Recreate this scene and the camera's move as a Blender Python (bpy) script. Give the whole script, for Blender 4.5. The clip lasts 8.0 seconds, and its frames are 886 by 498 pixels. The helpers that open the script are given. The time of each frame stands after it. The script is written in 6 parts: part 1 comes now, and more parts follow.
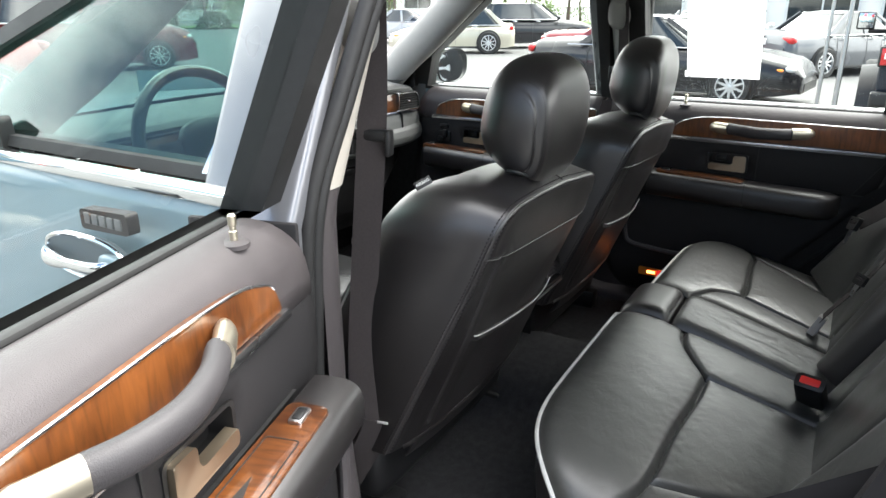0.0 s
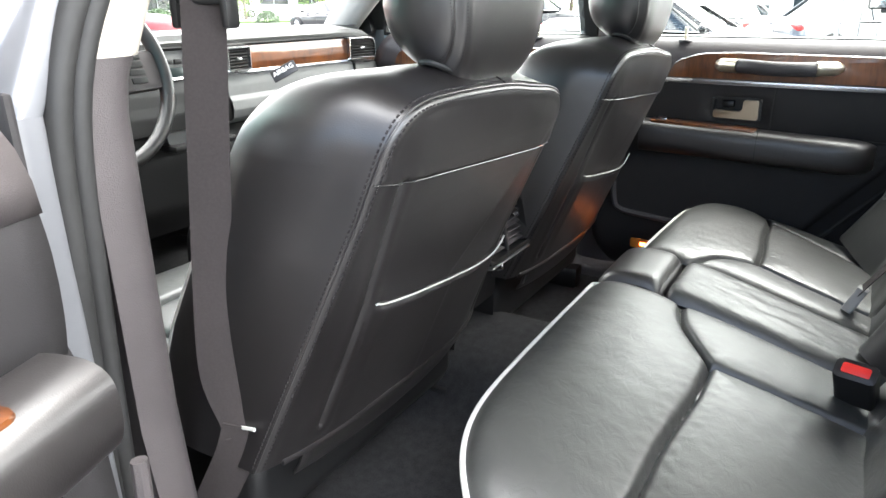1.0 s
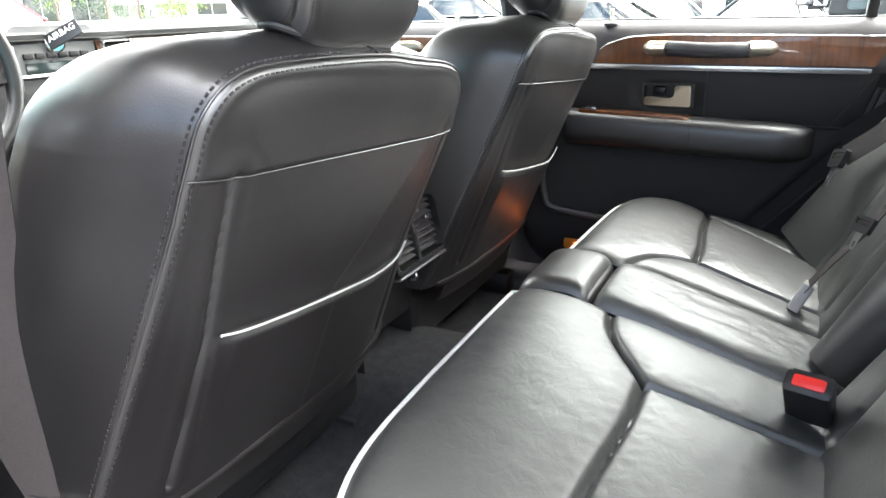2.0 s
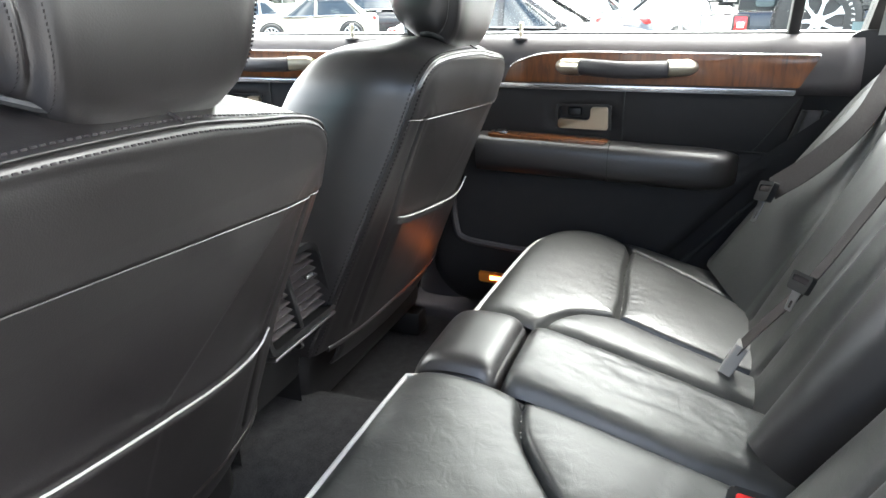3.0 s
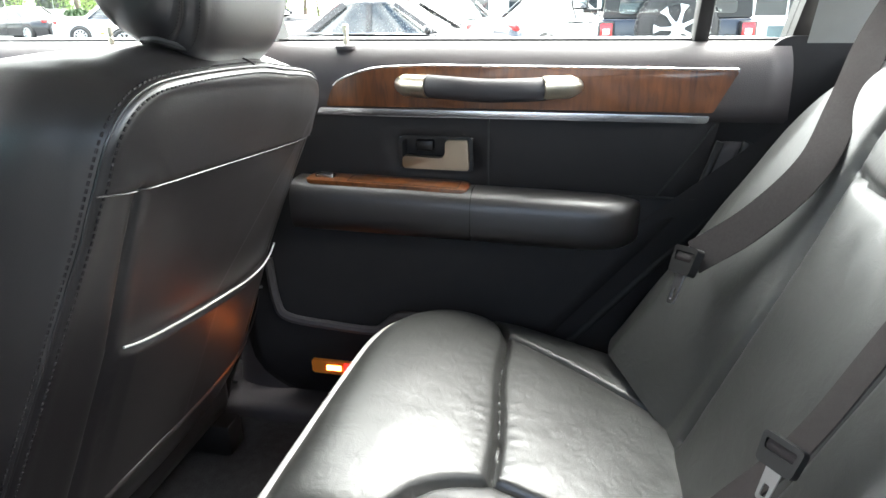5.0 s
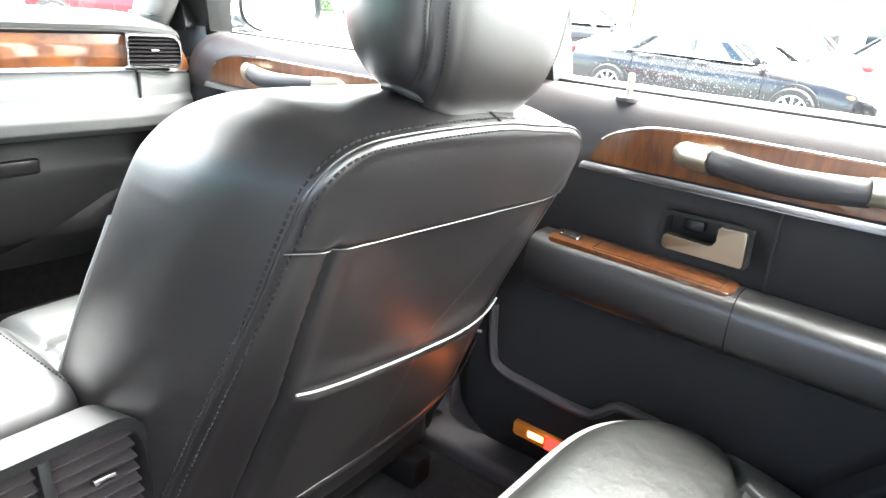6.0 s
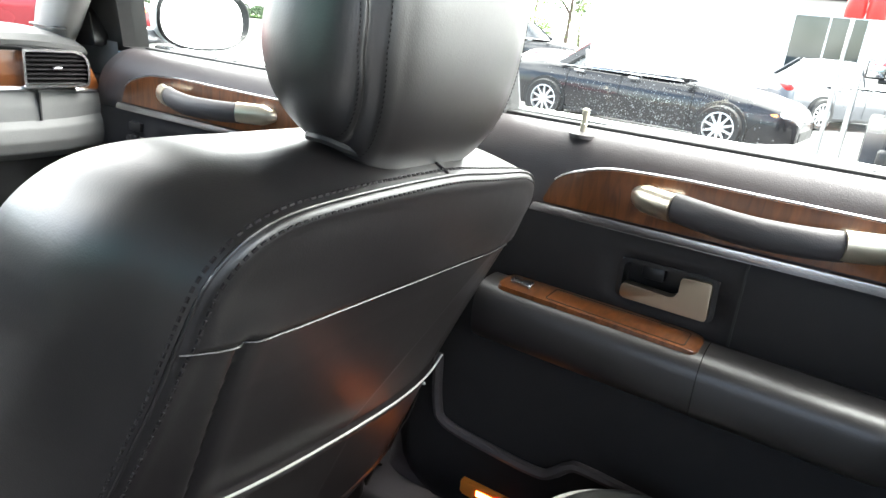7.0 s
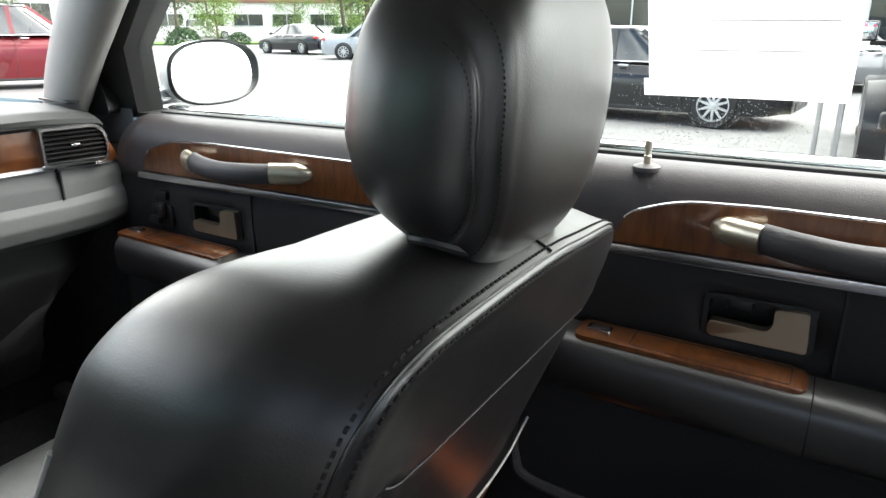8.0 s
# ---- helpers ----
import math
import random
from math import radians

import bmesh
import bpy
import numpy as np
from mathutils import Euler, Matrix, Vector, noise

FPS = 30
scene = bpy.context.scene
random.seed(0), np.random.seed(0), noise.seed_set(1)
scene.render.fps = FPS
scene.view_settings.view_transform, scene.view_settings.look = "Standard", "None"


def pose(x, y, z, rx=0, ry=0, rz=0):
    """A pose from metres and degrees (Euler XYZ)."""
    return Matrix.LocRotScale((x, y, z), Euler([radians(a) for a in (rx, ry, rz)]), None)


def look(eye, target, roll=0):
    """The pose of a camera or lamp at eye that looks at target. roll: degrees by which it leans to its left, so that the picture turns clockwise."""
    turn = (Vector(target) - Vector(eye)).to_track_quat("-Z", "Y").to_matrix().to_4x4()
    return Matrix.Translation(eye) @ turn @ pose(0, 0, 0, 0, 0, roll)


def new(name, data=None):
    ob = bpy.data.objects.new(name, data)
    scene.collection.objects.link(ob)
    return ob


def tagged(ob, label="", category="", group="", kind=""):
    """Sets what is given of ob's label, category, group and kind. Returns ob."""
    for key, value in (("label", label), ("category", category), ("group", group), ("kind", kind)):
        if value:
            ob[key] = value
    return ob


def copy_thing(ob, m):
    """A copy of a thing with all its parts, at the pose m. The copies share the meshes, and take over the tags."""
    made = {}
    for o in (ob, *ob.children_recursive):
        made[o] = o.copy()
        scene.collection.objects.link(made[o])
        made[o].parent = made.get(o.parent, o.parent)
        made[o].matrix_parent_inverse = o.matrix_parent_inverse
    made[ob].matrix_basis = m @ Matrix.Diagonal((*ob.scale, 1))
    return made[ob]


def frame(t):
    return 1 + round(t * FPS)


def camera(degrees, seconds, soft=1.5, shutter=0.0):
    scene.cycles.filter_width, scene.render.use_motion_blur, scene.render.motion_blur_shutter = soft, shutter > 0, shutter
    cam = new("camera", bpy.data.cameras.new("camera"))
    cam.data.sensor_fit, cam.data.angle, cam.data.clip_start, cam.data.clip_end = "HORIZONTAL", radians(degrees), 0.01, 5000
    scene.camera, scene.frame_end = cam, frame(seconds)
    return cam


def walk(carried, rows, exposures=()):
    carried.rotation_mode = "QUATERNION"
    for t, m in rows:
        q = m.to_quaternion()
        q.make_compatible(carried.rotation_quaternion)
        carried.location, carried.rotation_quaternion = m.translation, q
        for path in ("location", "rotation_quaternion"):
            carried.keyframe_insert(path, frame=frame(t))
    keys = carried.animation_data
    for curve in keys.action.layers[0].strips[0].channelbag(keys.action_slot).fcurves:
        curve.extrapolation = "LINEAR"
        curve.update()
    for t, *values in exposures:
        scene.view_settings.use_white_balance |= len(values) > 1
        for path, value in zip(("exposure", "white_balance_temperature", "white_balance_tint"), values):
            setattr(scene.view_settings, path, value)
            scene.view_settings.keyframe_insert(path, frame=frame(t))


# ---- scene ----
cam = camera(66.2, 8.0)
PATH = [
    (0, (-1.524, 0.118, 1.339), (0.089, 1.089, 0.663), -0.3),
    (0.5, (-1.33, 0.123, 1.23), (0.279, 1.1, 0.553), -0.3),
    (1, (-1.179, 0.16, 1.137), (0.425, 1.139, 0.453), -0.5),
    (1.5, (-1.093, 0.175, 1.095), (0.517, 1.148, 0.414), -0.9),
    (2, (-1.0, 0.164, 1.081), (0.677, 1.025, 0.413), -1.4),
    (2.2, (-0.955, 0.158, 1.086), (0.747, 0.973, 0.421), -1.5),
    (3.3, (-0.723, 0.195, 1.135), (1.039, 0.845, 0.448), -1.2),
    (3.5, (-0.674, 0.192, 1.142), (1.096, 0.843, 0.478), -1.5),
    (4, (-0.524, 0.207, 1.15), (1.307, 0.647, 0.474), -2.5),
    (4.2, (-0.471, 0.217, 1.135), (1.391, 0.479, 0.454), -1.9),
    (5.3, (-0.294, 0.223, 1.099), (1.519, 0.719, 0.416), 1.3),
    (5.5, (-0.256, 0.226, 1.116), (1.491, 0.914, 0.426), 2.4),
    (6, (-0.198, 0.224, 1.144), (1.349, 1.293, 0.46), 4.8),
    (6.5, (-0.145, 0.258, 1.159), (1.43, 1.293, 0.491), 7.4),
    (7, (-0.112, 0.288, 1.161), (1.54, 1.217, 0.521), 6.2),
    (7.5, (-0.099, 0.342, 1.187), (1.552, 1.275, 0.552), 3.7),
    (8, (-0.096, 0.393, 1.205), (1.554, 1.331, 0.575), -0.1),
]
EXPOSURES = [(0.0, 1.4), (0.5, 2.0), (1.0, 2.65), (2.0, 2.95), (3.5, 2.75), (4.2, 2.7), (5.5, 3.3), (6.0, 3.8), (6.5, 3.3), (7.0, 2.6), (7.5, 2.05), (8.0, 1.5)]
walk(cam, [(t, look(eye, target, roll)) for t, eye, target, roll in PATH], EXPOSURES)

# ---- world, sun ----
world = bpy.data.worlds.new("sky")
scene.world = world
world.use_nodes = True
wn, wl = world.node_tree.nodes, world.node_tree.links
wn.clear()
w_out, w_bg = wn.new("ShaderNodeOutputWorld"), wn.new("ShaderNodeBackground")
w_sky = wn.new("ShaderNodeTexSky")
w_sky.sky_type, w_sky.sun_disc = "NISHITA", False
w_sky.sun_elevation, w_sky.sun_rotation = radians(55), radians(131)
w_co, w_noise, w_ramp, w_mix = wn.new("ShaderNodeTexCoord"), wn.new("ShaderNodeTexNoise"), wn.new("ShaderNodeValToRGB"), wn.new("ShaderNodeMix")
w_noise.inputs["Scale"].default_value, w_noise.inputs["Detail"].default_value = 2.2, 6.0
w_ramp.color_ramp.elements[0].position, w_ramp.color_ramp.elements[1].position = 0.36, 0.54
w_mix.data_type = "RGBA"
w_mix.inputs["B"].default_value = (21.2, 21.0, 20.9, 1)
wl.new(w_co.outputs["Generated"], w_noise.inputs["Vector"])
w_sep, w_lean = wn.new("ShaderNodeSeparateXYZ"), wn.new("ShaderNodeMath")
w_lean.operation, w_lean.inputs[1].default_value = "MULTIPLY_ADD", 0.20
wl.new(w_co.outputs["Generated"], w_sep.inputs["Vector"])
wl.new(w_sep.outputs["X"], w_lean.inputs[0])
wl.new(w_noise.outputs["Fac"], w_lean.inputs[2])
wl.new(w_lean.outputs[0], w_ramp.inputs["Fac"])
wl.new(w_ramp.outputs["Color"], w_mix.inputs["Factor"])
wl.new(w_sky.outputs["Color"], w_mix.inputs["A"])
wl.new(w_mix.outputs["Result"], w_bg.inputs["Color"])
w_bg.inputs["Strength"].default_value = 0.15
wl.new(w_bg.outputs["Background"], w_out.inputs["Surface"])
sun = new("sun", bpy.data.lights.new("sun", "SUN"))
sun.data.energy, sun.data.angle, sun.data.color = 2.4, radians(45), (1, 0.97, 0.92)
sun.matrix_world = look((7, -6, 13), (0, 0, 0))


# ---- materials ----
def mat(name, color, rough=0.5, metal=0.0, var=0.15, scale=30.0, bump=0.0, bump_scale=400.0, coat=0.0, spec=0.5, emit=0.0, vary=0.0):
    """Principled surface with colour variation at two scales and a fine relief."""
    m = bpy.data.materials.new(name)
    m.use_nodes = True
    n, l = m.node_tree.nodes, m.node_tree.links
    b = n["Principled BSDF"]
    b.inputs["Roughness"].default_value, b.inputs["Metallic"].default_value = rough, metal
    b.inputs["Coat Weight"].default_value, b.inputs["Coat Roughness"].default_value = coat, 0.04
    b.inputs["Specular IOR Level"].default_value = spec
    co = n.new("ShaderNodeTexCoord")
    t1, t2 = n.new("ShaderNodeTexNoise"), n.new("ShaderNodeTexNoise")
    t1.inputs["Scale"].default_value, t1.inputs["Detail"].default_value = scale, 5
    t2.inputs["Scale"].default_value, t2.inputs["Detail"].default_value = scale / 9, 3
    add = n.new("ShaderNodeMath")
    add.operation = "ADD"
    ramp = n.new("ShaderNodeMapRange")
    ramp.inputs["From Min"].default_value, ramp.inputs["From Max"].default_value = 0.6, 1.4
    ramp.inputs["To Min"].default_value, ramp.inputs["To Max"].default_value = 1 - var, 1 + var
    mul = n.new("ShaderNodeVectorMath")
    mul.operation = "SCALE"
    mul.inputs[0].default_value = color
    for t in (t1, t2):
        l.new(co.outputs["Object"], t.inputs["Vector"])
    l.new(t1.outputs["Fac"], add.inputs[0])
    l.new(t2.outputs["Fac"], add.inputs[1])
    l.new(add.outputs[0], ramp.inputs["Value"])
    l.new(ramp.outputs[0], mul.inputs["Scale"])
    l.new(mul.outputs[0], b.inputs["Base Color"])
    rr = n.new("ShaderNodeMapRange")
    rr.inputs["From Min"].default_value, rr.inputs["From Max"].default_value = 0.3, 0.7
    rr.inputs["To Min"].default_value, rr.inputs["To Max"].default_value = max(0.02, rough * 0.85), min(1, rough * 1.15)
    l.new(t2.outputs["Fac"], rr.inputs["Value"])
    l.new(rr.outputs[0], b.inputs["Roughness"])
    if bump:
        tb, bp = n.new("ShaderNodeTexNoise"), n.new("ShaderNodeBump")
        tb.inputs["Scale"].default_value, tb.inputs["Detail"].default_value = bump_scale, 3
        bp.inputs["Strength"].default_value, bp.inputs["Distance"].default_value = bump, 0.002
        l.new(co.outputs["Object"], tb.inputs["Vector"])
        l.new(tb.outputs["Fac"], bp.inputs["Height"])
        l.new(bp.outputs["Normal"], b.inputs["Normal"])
    if emit:
        b.inputs["Emission Color"].default_value, b.inputs["Emission Strength"].default_value = (*color, 1), emit
    return m


def leather_mat(name, color, rough, wrinkle, finish=0.0):
    """Leather: pebble grain, and creases that run one way."""
    m = mat(name, color, rough, var=0.18, scale=40, spec=0.9, coat=finish)
    n, l = m.node_tree.nodes, m.node_tree.links
    n["Principled BSDF"].inputs["Coat Roughness"].default_value = 0.38
    co = next(x for x in n if x.bl_idname == "ShaderNodeTexCoord")
    vor, wav, mp = n.new("ShaderNodeTexVoronoi"), n.new("ShaderNodeTexNoise"), n.new("ShaderNodeMapping")
    vor.inputs["Scale"].default_value = 700
    mp.inputs["Scale"].default_value = (44, 58, 50)
    mp.inputs["Rotation"].default_value = (0.2, 0.1, 0.5)
    wav.inputs["Scale"].default_value, wav.inputs["Detail"].default_value, wav.inputs["Distortion"].default_value = 1.0, 5, 1.2
    b1, b2 = n.new("ShaderNodeBump"), n.new("ShaderNodeBump")
    b1.inputs["Strength"].default_value, b1.inputs["Distance"].default_value = 0.16, 0.0005
    b2.inputs["Strength"].default_value, b2.inputs["Distance"].default_value = wrinkle, 0.006
    l.new(co.outputs["Object"], vor.inputs["Vector"])
    l.new(co.outputs["Object"], mp.inputs["Vector"])
    l.new(mp.outputs["Vector"], wav.inputs["Vector"])
    l.new(vor.outputs["Distance"], b1.inputs["Height"])
    l.new(wav.outputs["Fac"], b2.inputs["Height"])
    l.new(b2.outputs["Normal"], b1.inputs["Normal"])
    l.new(b1.outputs["Normal"], n["Principled BSDF"].inputs["Normal"])
    return m


def wood_mat(name, dark, light, axis_scale, rough=0.16):
    """Lacquered veneer with cross figure."""
    m = bpy.data.materials.new(name)
    m.use_nodes = True
    n, l = m.node_tree.nodes, m.node_tree.links
    b = n["Principled BSDF"]
    b.inputs["Roughness"].default_value, b.inputs["Coat Weight"].default_value, b.inputs["Coat Roughness"].default_value = rough + 0.15, 0.8, 0.05
    co, mp, t1, t2 = n.new("ShaderNodeTexCoord"), n.new("ShaderNodeMapping"), n.new("ShaderNodeTexNoise"), n.new("ShaderNodeTexNoise")
    mp.inputs["Scale"].default_value = axis_scale
    t1.inputs["Scale"].default_value, t1.inputs["Detail"].default_value, t1.inputs["Distortion"].default_value = 1.0, 8, 0.8
    t2.inputs["Scale"].default_value, t2.inputs["Detail"].default_value = 9, 3
    add, ramp = n.new("ShaderNodeMath"), n.new("ShaderNodeValToRGB")
    add.operation = "MULTIPLY_ADD"
    add.inputs[1].default_value, add.inputs[2].default_value = 0.5, 0.0
    l.new(co.outputs["Object"], mp.inputs["Vector"])
    l.new(mp.outputs["Vector"], t1.inputs["Vector"])
    l.new(co.outputs["Object"], t2.inputs["Vector"])
    l.new(t1.outputs["Fac"], add.inputs[0])
    half = n.new("ShaderNodeMath")
    half.operation = "MULTIPLY"
    half.inputs[1].default_value = 0.5
    l.new(t2.outputs["Fac"], half.inputs[0])
    l.new(half.outputs[0], add.inputs[2])
    ramp.color_ramp.elements[0].position, ramp.color_ramp.elements[1].position = 0.33, 0.66
    ramp.color_ramp.elements[0].color, ramp.color_ramp.elements[1].color = (*dark, 1), (*light, 1)
    l.new(add.outputs[0], ramp.inputs["Fac"])
    l.new(ramp.outputs["Color"], b.inputs["Base Color"])
    return m


def glass_mat(name, tint, rough=0.0, clear=0.95, sheen=0.03, power=5.0):
    """Thin window glass: mostly clear, with a mirror-like sheen that grows at grazing angles."""
    m = bpy.data.materials.new(name)
    m.use_nodes = True
    n, l = m.node_tree.nodes, m.node_tree.links
    n.remove(n["Principled BSDF"])
    tr, gl, mx, lw = n.new("ShaderNodeBsdfTransparent"), n.new("ShaderNodeBsdfGlossy"), n.new("ShaderNodeMixShader"), n.new("ShaderNodeLayerWeight")
    pw, ad = n.new("ShaderNodeMath"), n.new("ShaderNodeMath")
    pw.operation, ad.operation = "POWER", "MULTIPLY_ADD"
    pw.inputs[1].default_value, ad.inputs[1].default_value, ad.inputs[2].default_value = power, 0.9, sheen
    tr.inputs["Color"].default_value = (tint[0] * clear, tint[1] * clear, tint[2] * clear, 1)
    gl.inputs["Roughness"].default_value = rough
    l.new(lw.outputs["Facing"], pw.inputs[0])
    l.new(pw.outputs[0], ad.inputs[0])
    l.new(ad.outputs[0], mx.inputs["Fac"])
    l.new(tr.outputs[0], mx.inputs[1])
    l.new(gl.outputs[0], mx.inputs[2])
    l.new(mx.outputs[0], n["Material Output"].inputs["Surface"])
    return m


def paper_mat(name, color):
    """Thin paper that lets daylight through."""
    m = bpy.data.materials.new(name)
    m.use_nodes = True
    n, l = m.node_tree.nodes, m.node_tree.links
    n.remove(n["Principled BSDF"])
    df, tl, mx, no, mr = n.new("ShaderNodeBsdfDiffuse"), n.new("ShaderNodeBsdfTranslucent"), n.new("ShaderNodeMixShader"), n.new("ShaderNodeTexNoise"), n.new("ShaderNodeMapRange")
    df.inputs["Color"].default_value = tl.inputs["Color"].default_value = (*color, 1)
    no.inputs["Scale"].default_value = 60
    mr.inputs["To Min"].default_value, mr.inputs["To Max"].default_value = 0.45, 0.6
    l.new(no.outputs["Fac"], mr.inputs["Value"])
    l.new(mr.outputs[0], mx.inputs["Fac"])
    l.new(df.outputs[0], mx.inputs[1])
    l.new(tl.outputs[0], mx.inputs[2])
    l.new(mx.outputs[0], n["Material Output"].inputs["Surface"])
    return m


M = {
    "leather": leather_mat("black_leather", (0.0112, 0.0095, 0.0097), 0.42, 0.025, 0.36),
    # same black leather, made paler to carry the light on the cushions
    "bench": leather_mat("lit_black_leather", (0.031, 0.032, 0.030), 0.45, 0.13, 0.28),
    "piping": mat("piping", (0.50, 0.50, 0.48), 0.4, var=0.08),
    "thread": mat("thread", (0.026, 0.023, 0.024), 0.8, spec=0.25),
    "trim": mat("door_trim", (0.0205, 0.0195, 0.0205), 0.58, var=0.12, bump=0.25, bump_scale=900, spec=0.25),
    "trim_up": mat("sill_trim", (0.062, 0.0545, 0.056), 0.5, var=0.1, bump=0.3, bump_scale=700),
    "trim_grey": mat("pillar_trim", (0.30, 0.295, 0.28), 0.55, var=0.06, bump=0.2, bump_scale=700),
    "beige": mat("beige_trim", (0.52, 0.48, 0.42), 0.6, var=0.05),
    "dash_top": mat("dash_top_grey", (0.085, 0.085, 0.083), 0.6, var=0.1, bump=0.4, bump_scale=600),
    "dash": mat("dash_grey", (0.145, 0.149, 0.147), 0.58, var=0.08, bump=0.3, bump_scale=600),
    "grip": mat("grip_vinyl", (0.040, 0.037, 0.039), 0.5, var=0.1, bump=0.25, bump_scale=800),
    "plastic": mat("black_plastic", (0.012, 0.012, 0.0125), 0.42, var=0.15),
    "rubber": mat("rubber", (0.016, 0.016, 0.016), 0.62, var=0.25, scale=80),
    "carpet": mat("carpet", (0.042, 0.042, 0.044), 0.95, var=0.45, scale=500, bump=0.9, bump_scale=1300, spec=0.1),
    "webbing": mat("webbing", (0.040, 0.0345, 0.0345), 0.85, var=0.2, scale=300, bump=0.4, bump_scale=1500, spec=0.2),
    "chrome": mat("chrome", (0.86, 0.87, 0.88), 0.08, 1.0, var=0.02),
    "steel": mat("steel", (0.42, 0.42, 0.43), 0.32, 1.0, var=0.05),
    "nickel": mat("satin_nickel", (0.66, 0.60, 0.48), 0.34, 1.0, var=0.05),
    "bronze": mat("satin_bronze", (0.50, 0.42, 0.31), 0.38, 1.0, var=0.05),
    "satin": mat("satin_strip", (0.62, 0.62, 0.63), 0.25, 1.0, var=0.04),
    "wood": wood_mat("walnut_veneer", (0.030, 0.0085, 0.0028), (0.20, 0.066, 0.016), (22, 95, 18)),
    "red": mat("red_button", (0.75, 0.03, 0.025), 0.35, var=0.05),
    "amber": mat("amber_lens", (1.0, 0.33, 0.05), 0.25, var=0.1),
    "bulb": mat("bulb", (1.0, 0.26, 0.05), 0.3, emit=4.2),
    "lit_red": mat("lit_red_lens", (0.9, 0.03, 0.02), 0.2, emit=0.35),
    "redlens": mat("red_lens", (0.55, 0.02, 0.02), 0.12, var=0.1, coat=0.6),
    "paper": mat("plate_white", (0.80, 0.80, 0.79), 0.6, var=0.03),
    "note": paper_mat("note_paper", (0.86, 0.86, 0.85)),
    "ink": mat("ink", (0.06, 0.06, 0.07), 0.8),
    "white": mat("white_print", (0.75, 0.75, 0.73), 0.6),
    "headliner": mat("headliner", (0.50, 0.49, 0.47), 0.9, var=0.05, bump=0.3, bump_scale=900),
    "blue_paint": mat("ice_blue_paint", (0.17, 0.25, 0.285), 0.35, 0.15, var=0.05, scale=8, coat=0.6),
    # ice-blue paint darkened: the shade of the handle recess is in the colour
    "shaded_cup": mat("ice_blue_shaded", (0.075, 0.105, 0.12), 0.4, 0.1, var=0.05),
    "silver_paint": mat("body_edge_paint", (0.19, 0.195, 0.21), 0.3, 0.4, var=0.05, coat=0.8),
    "glass": glass_mat("clear_glass", (0.97, 1.0, 0.985)),
    "glass_green": glass_mat("tinted_glass", (0.72, 0.96, 0.92), clear=0.66, sheen=0.045, power=3.6),
    "mirror_shell": mat("mirror_shell_paint", (0.55, 0.60, 0.63), 0.35, var=0.04, coat=0.4),
    "drop": mat("water_drop", (0.42, 0.44, 0.46), 0.05, var=0.05, spec=0.8),
    "mirror": mat("mirror_glass", (0.9, 0.92, 0.93), 0.02, 1.0, var=0.0),
    "asphalt": mat("asphalt", (0.13, 0.129, 0.126), 0.85, var=0.25, scale=3, bump=0.5, bump_scale=60),
    "alloy": mat("alloy", (0.62, 0.63, 0.65), 0.3, 0.85, var=0.05),
    "line_paint": mat("line_paint", (0.7, 0.7, 0.68), 0.8, var=0.3, scale=12),
    "lamp_lens": mat("lamp_lens", (0.75, 0.77, 0.78), 0.1, var=0.05, coat=0.8),
    "car_glass": mat("dark_car_glass", (0.02, 0.026, 0.028), 0.04, var=0.1, coat=1.0),
    "white_wall": mat("white_render", (0.74, 0.73, 0.70), 0.85, var=0.08, scale=2),
    "brown_roof": mat("brown_fascia", (0.22, 0.12, 0.08), 0.8),
    "teal_roof": mat("teal_fascia", (0.05, 0.42, 0.42), 0.7),
    "bark": mat("bark", (0.12, 0.09, 0.07), 0.9, var=0.4, scale=8),
    "leaf": mat("leaf", (0.13, 0.22, 0.03), 0.6, var=0.5, scale=2),
    "leaf_dark": mat("leaf_dark", (0.045, 0.09, 0.03), 0.6, var=0.5, scale=2),
    "grass": mat("grass", (0.09, 0.17, 0.03), 0.9, var=0.5, scale=3),
    "screen": mat("display", (0.02, 0.03, 0.03), 0.15),
    "clock": mat("clock_face", (0.10, 0.45, 0.52), 0.3),
}


# ---- mesh helpers ----
def part(name, bm, material, parent=None, label="", smooth=True, weld=False):
    """Links a bmesh as one mesh object under a thing or a part."""
    if weld:
        bmesh.ops.remove_doubles(bm, verts=bm.verts, dist=1e-5)
    bmesh.ops.recalc_face_normals(bm, faces=bm.faces)
    me = bpy.data.meshes.new(name)
    bm.to_mesh(me)
    bm.free()
    if smooth:
        for p in me.polygons:
            p.use_smooth = True
        me.set_sharp_from_angle(angle=radians(40))
    me.materials.append(M[material] if isinstance(material, str) else material)
    ob = new(name, me)
    if parent is not None:
        ob.parent = parent
    if label:
        tagged(ob, label)
    return ob


def thing(name, label, category, group="", kind="", at=None):
    ob = tagged(new(name), label, category, group, kind)
    ob.empty_display_size = 0.1
    if at is not None:
        ob.matrix_world = at
    return ob


def box(x0, x1, y0, y1, z0, z1, bev=0.0, seg=2):
    bm = bmesh.new()
    bmesh.ops.create_cube(bm, size=1)
    for v in bm.verts:
        v.co = Vector((x0 + (v.co.x + 0.5) * (x1 - x0), y0 + (v.co.y + 0.5) * (y1 - y0), z0 + (v.co.z + 0.5) * (z1 - z0)))
    if bev:
        bmesh.ops.bevel(bm, geom=bm.edges[:], offset=bev, segments=seg, affect="EDGES", profile=0.5, clamp_overlap=True)
    return bm


def moved(bm, m):
    bmesh.ops.transform(bm, matrix=m, verts=bm.verts)
    return bm


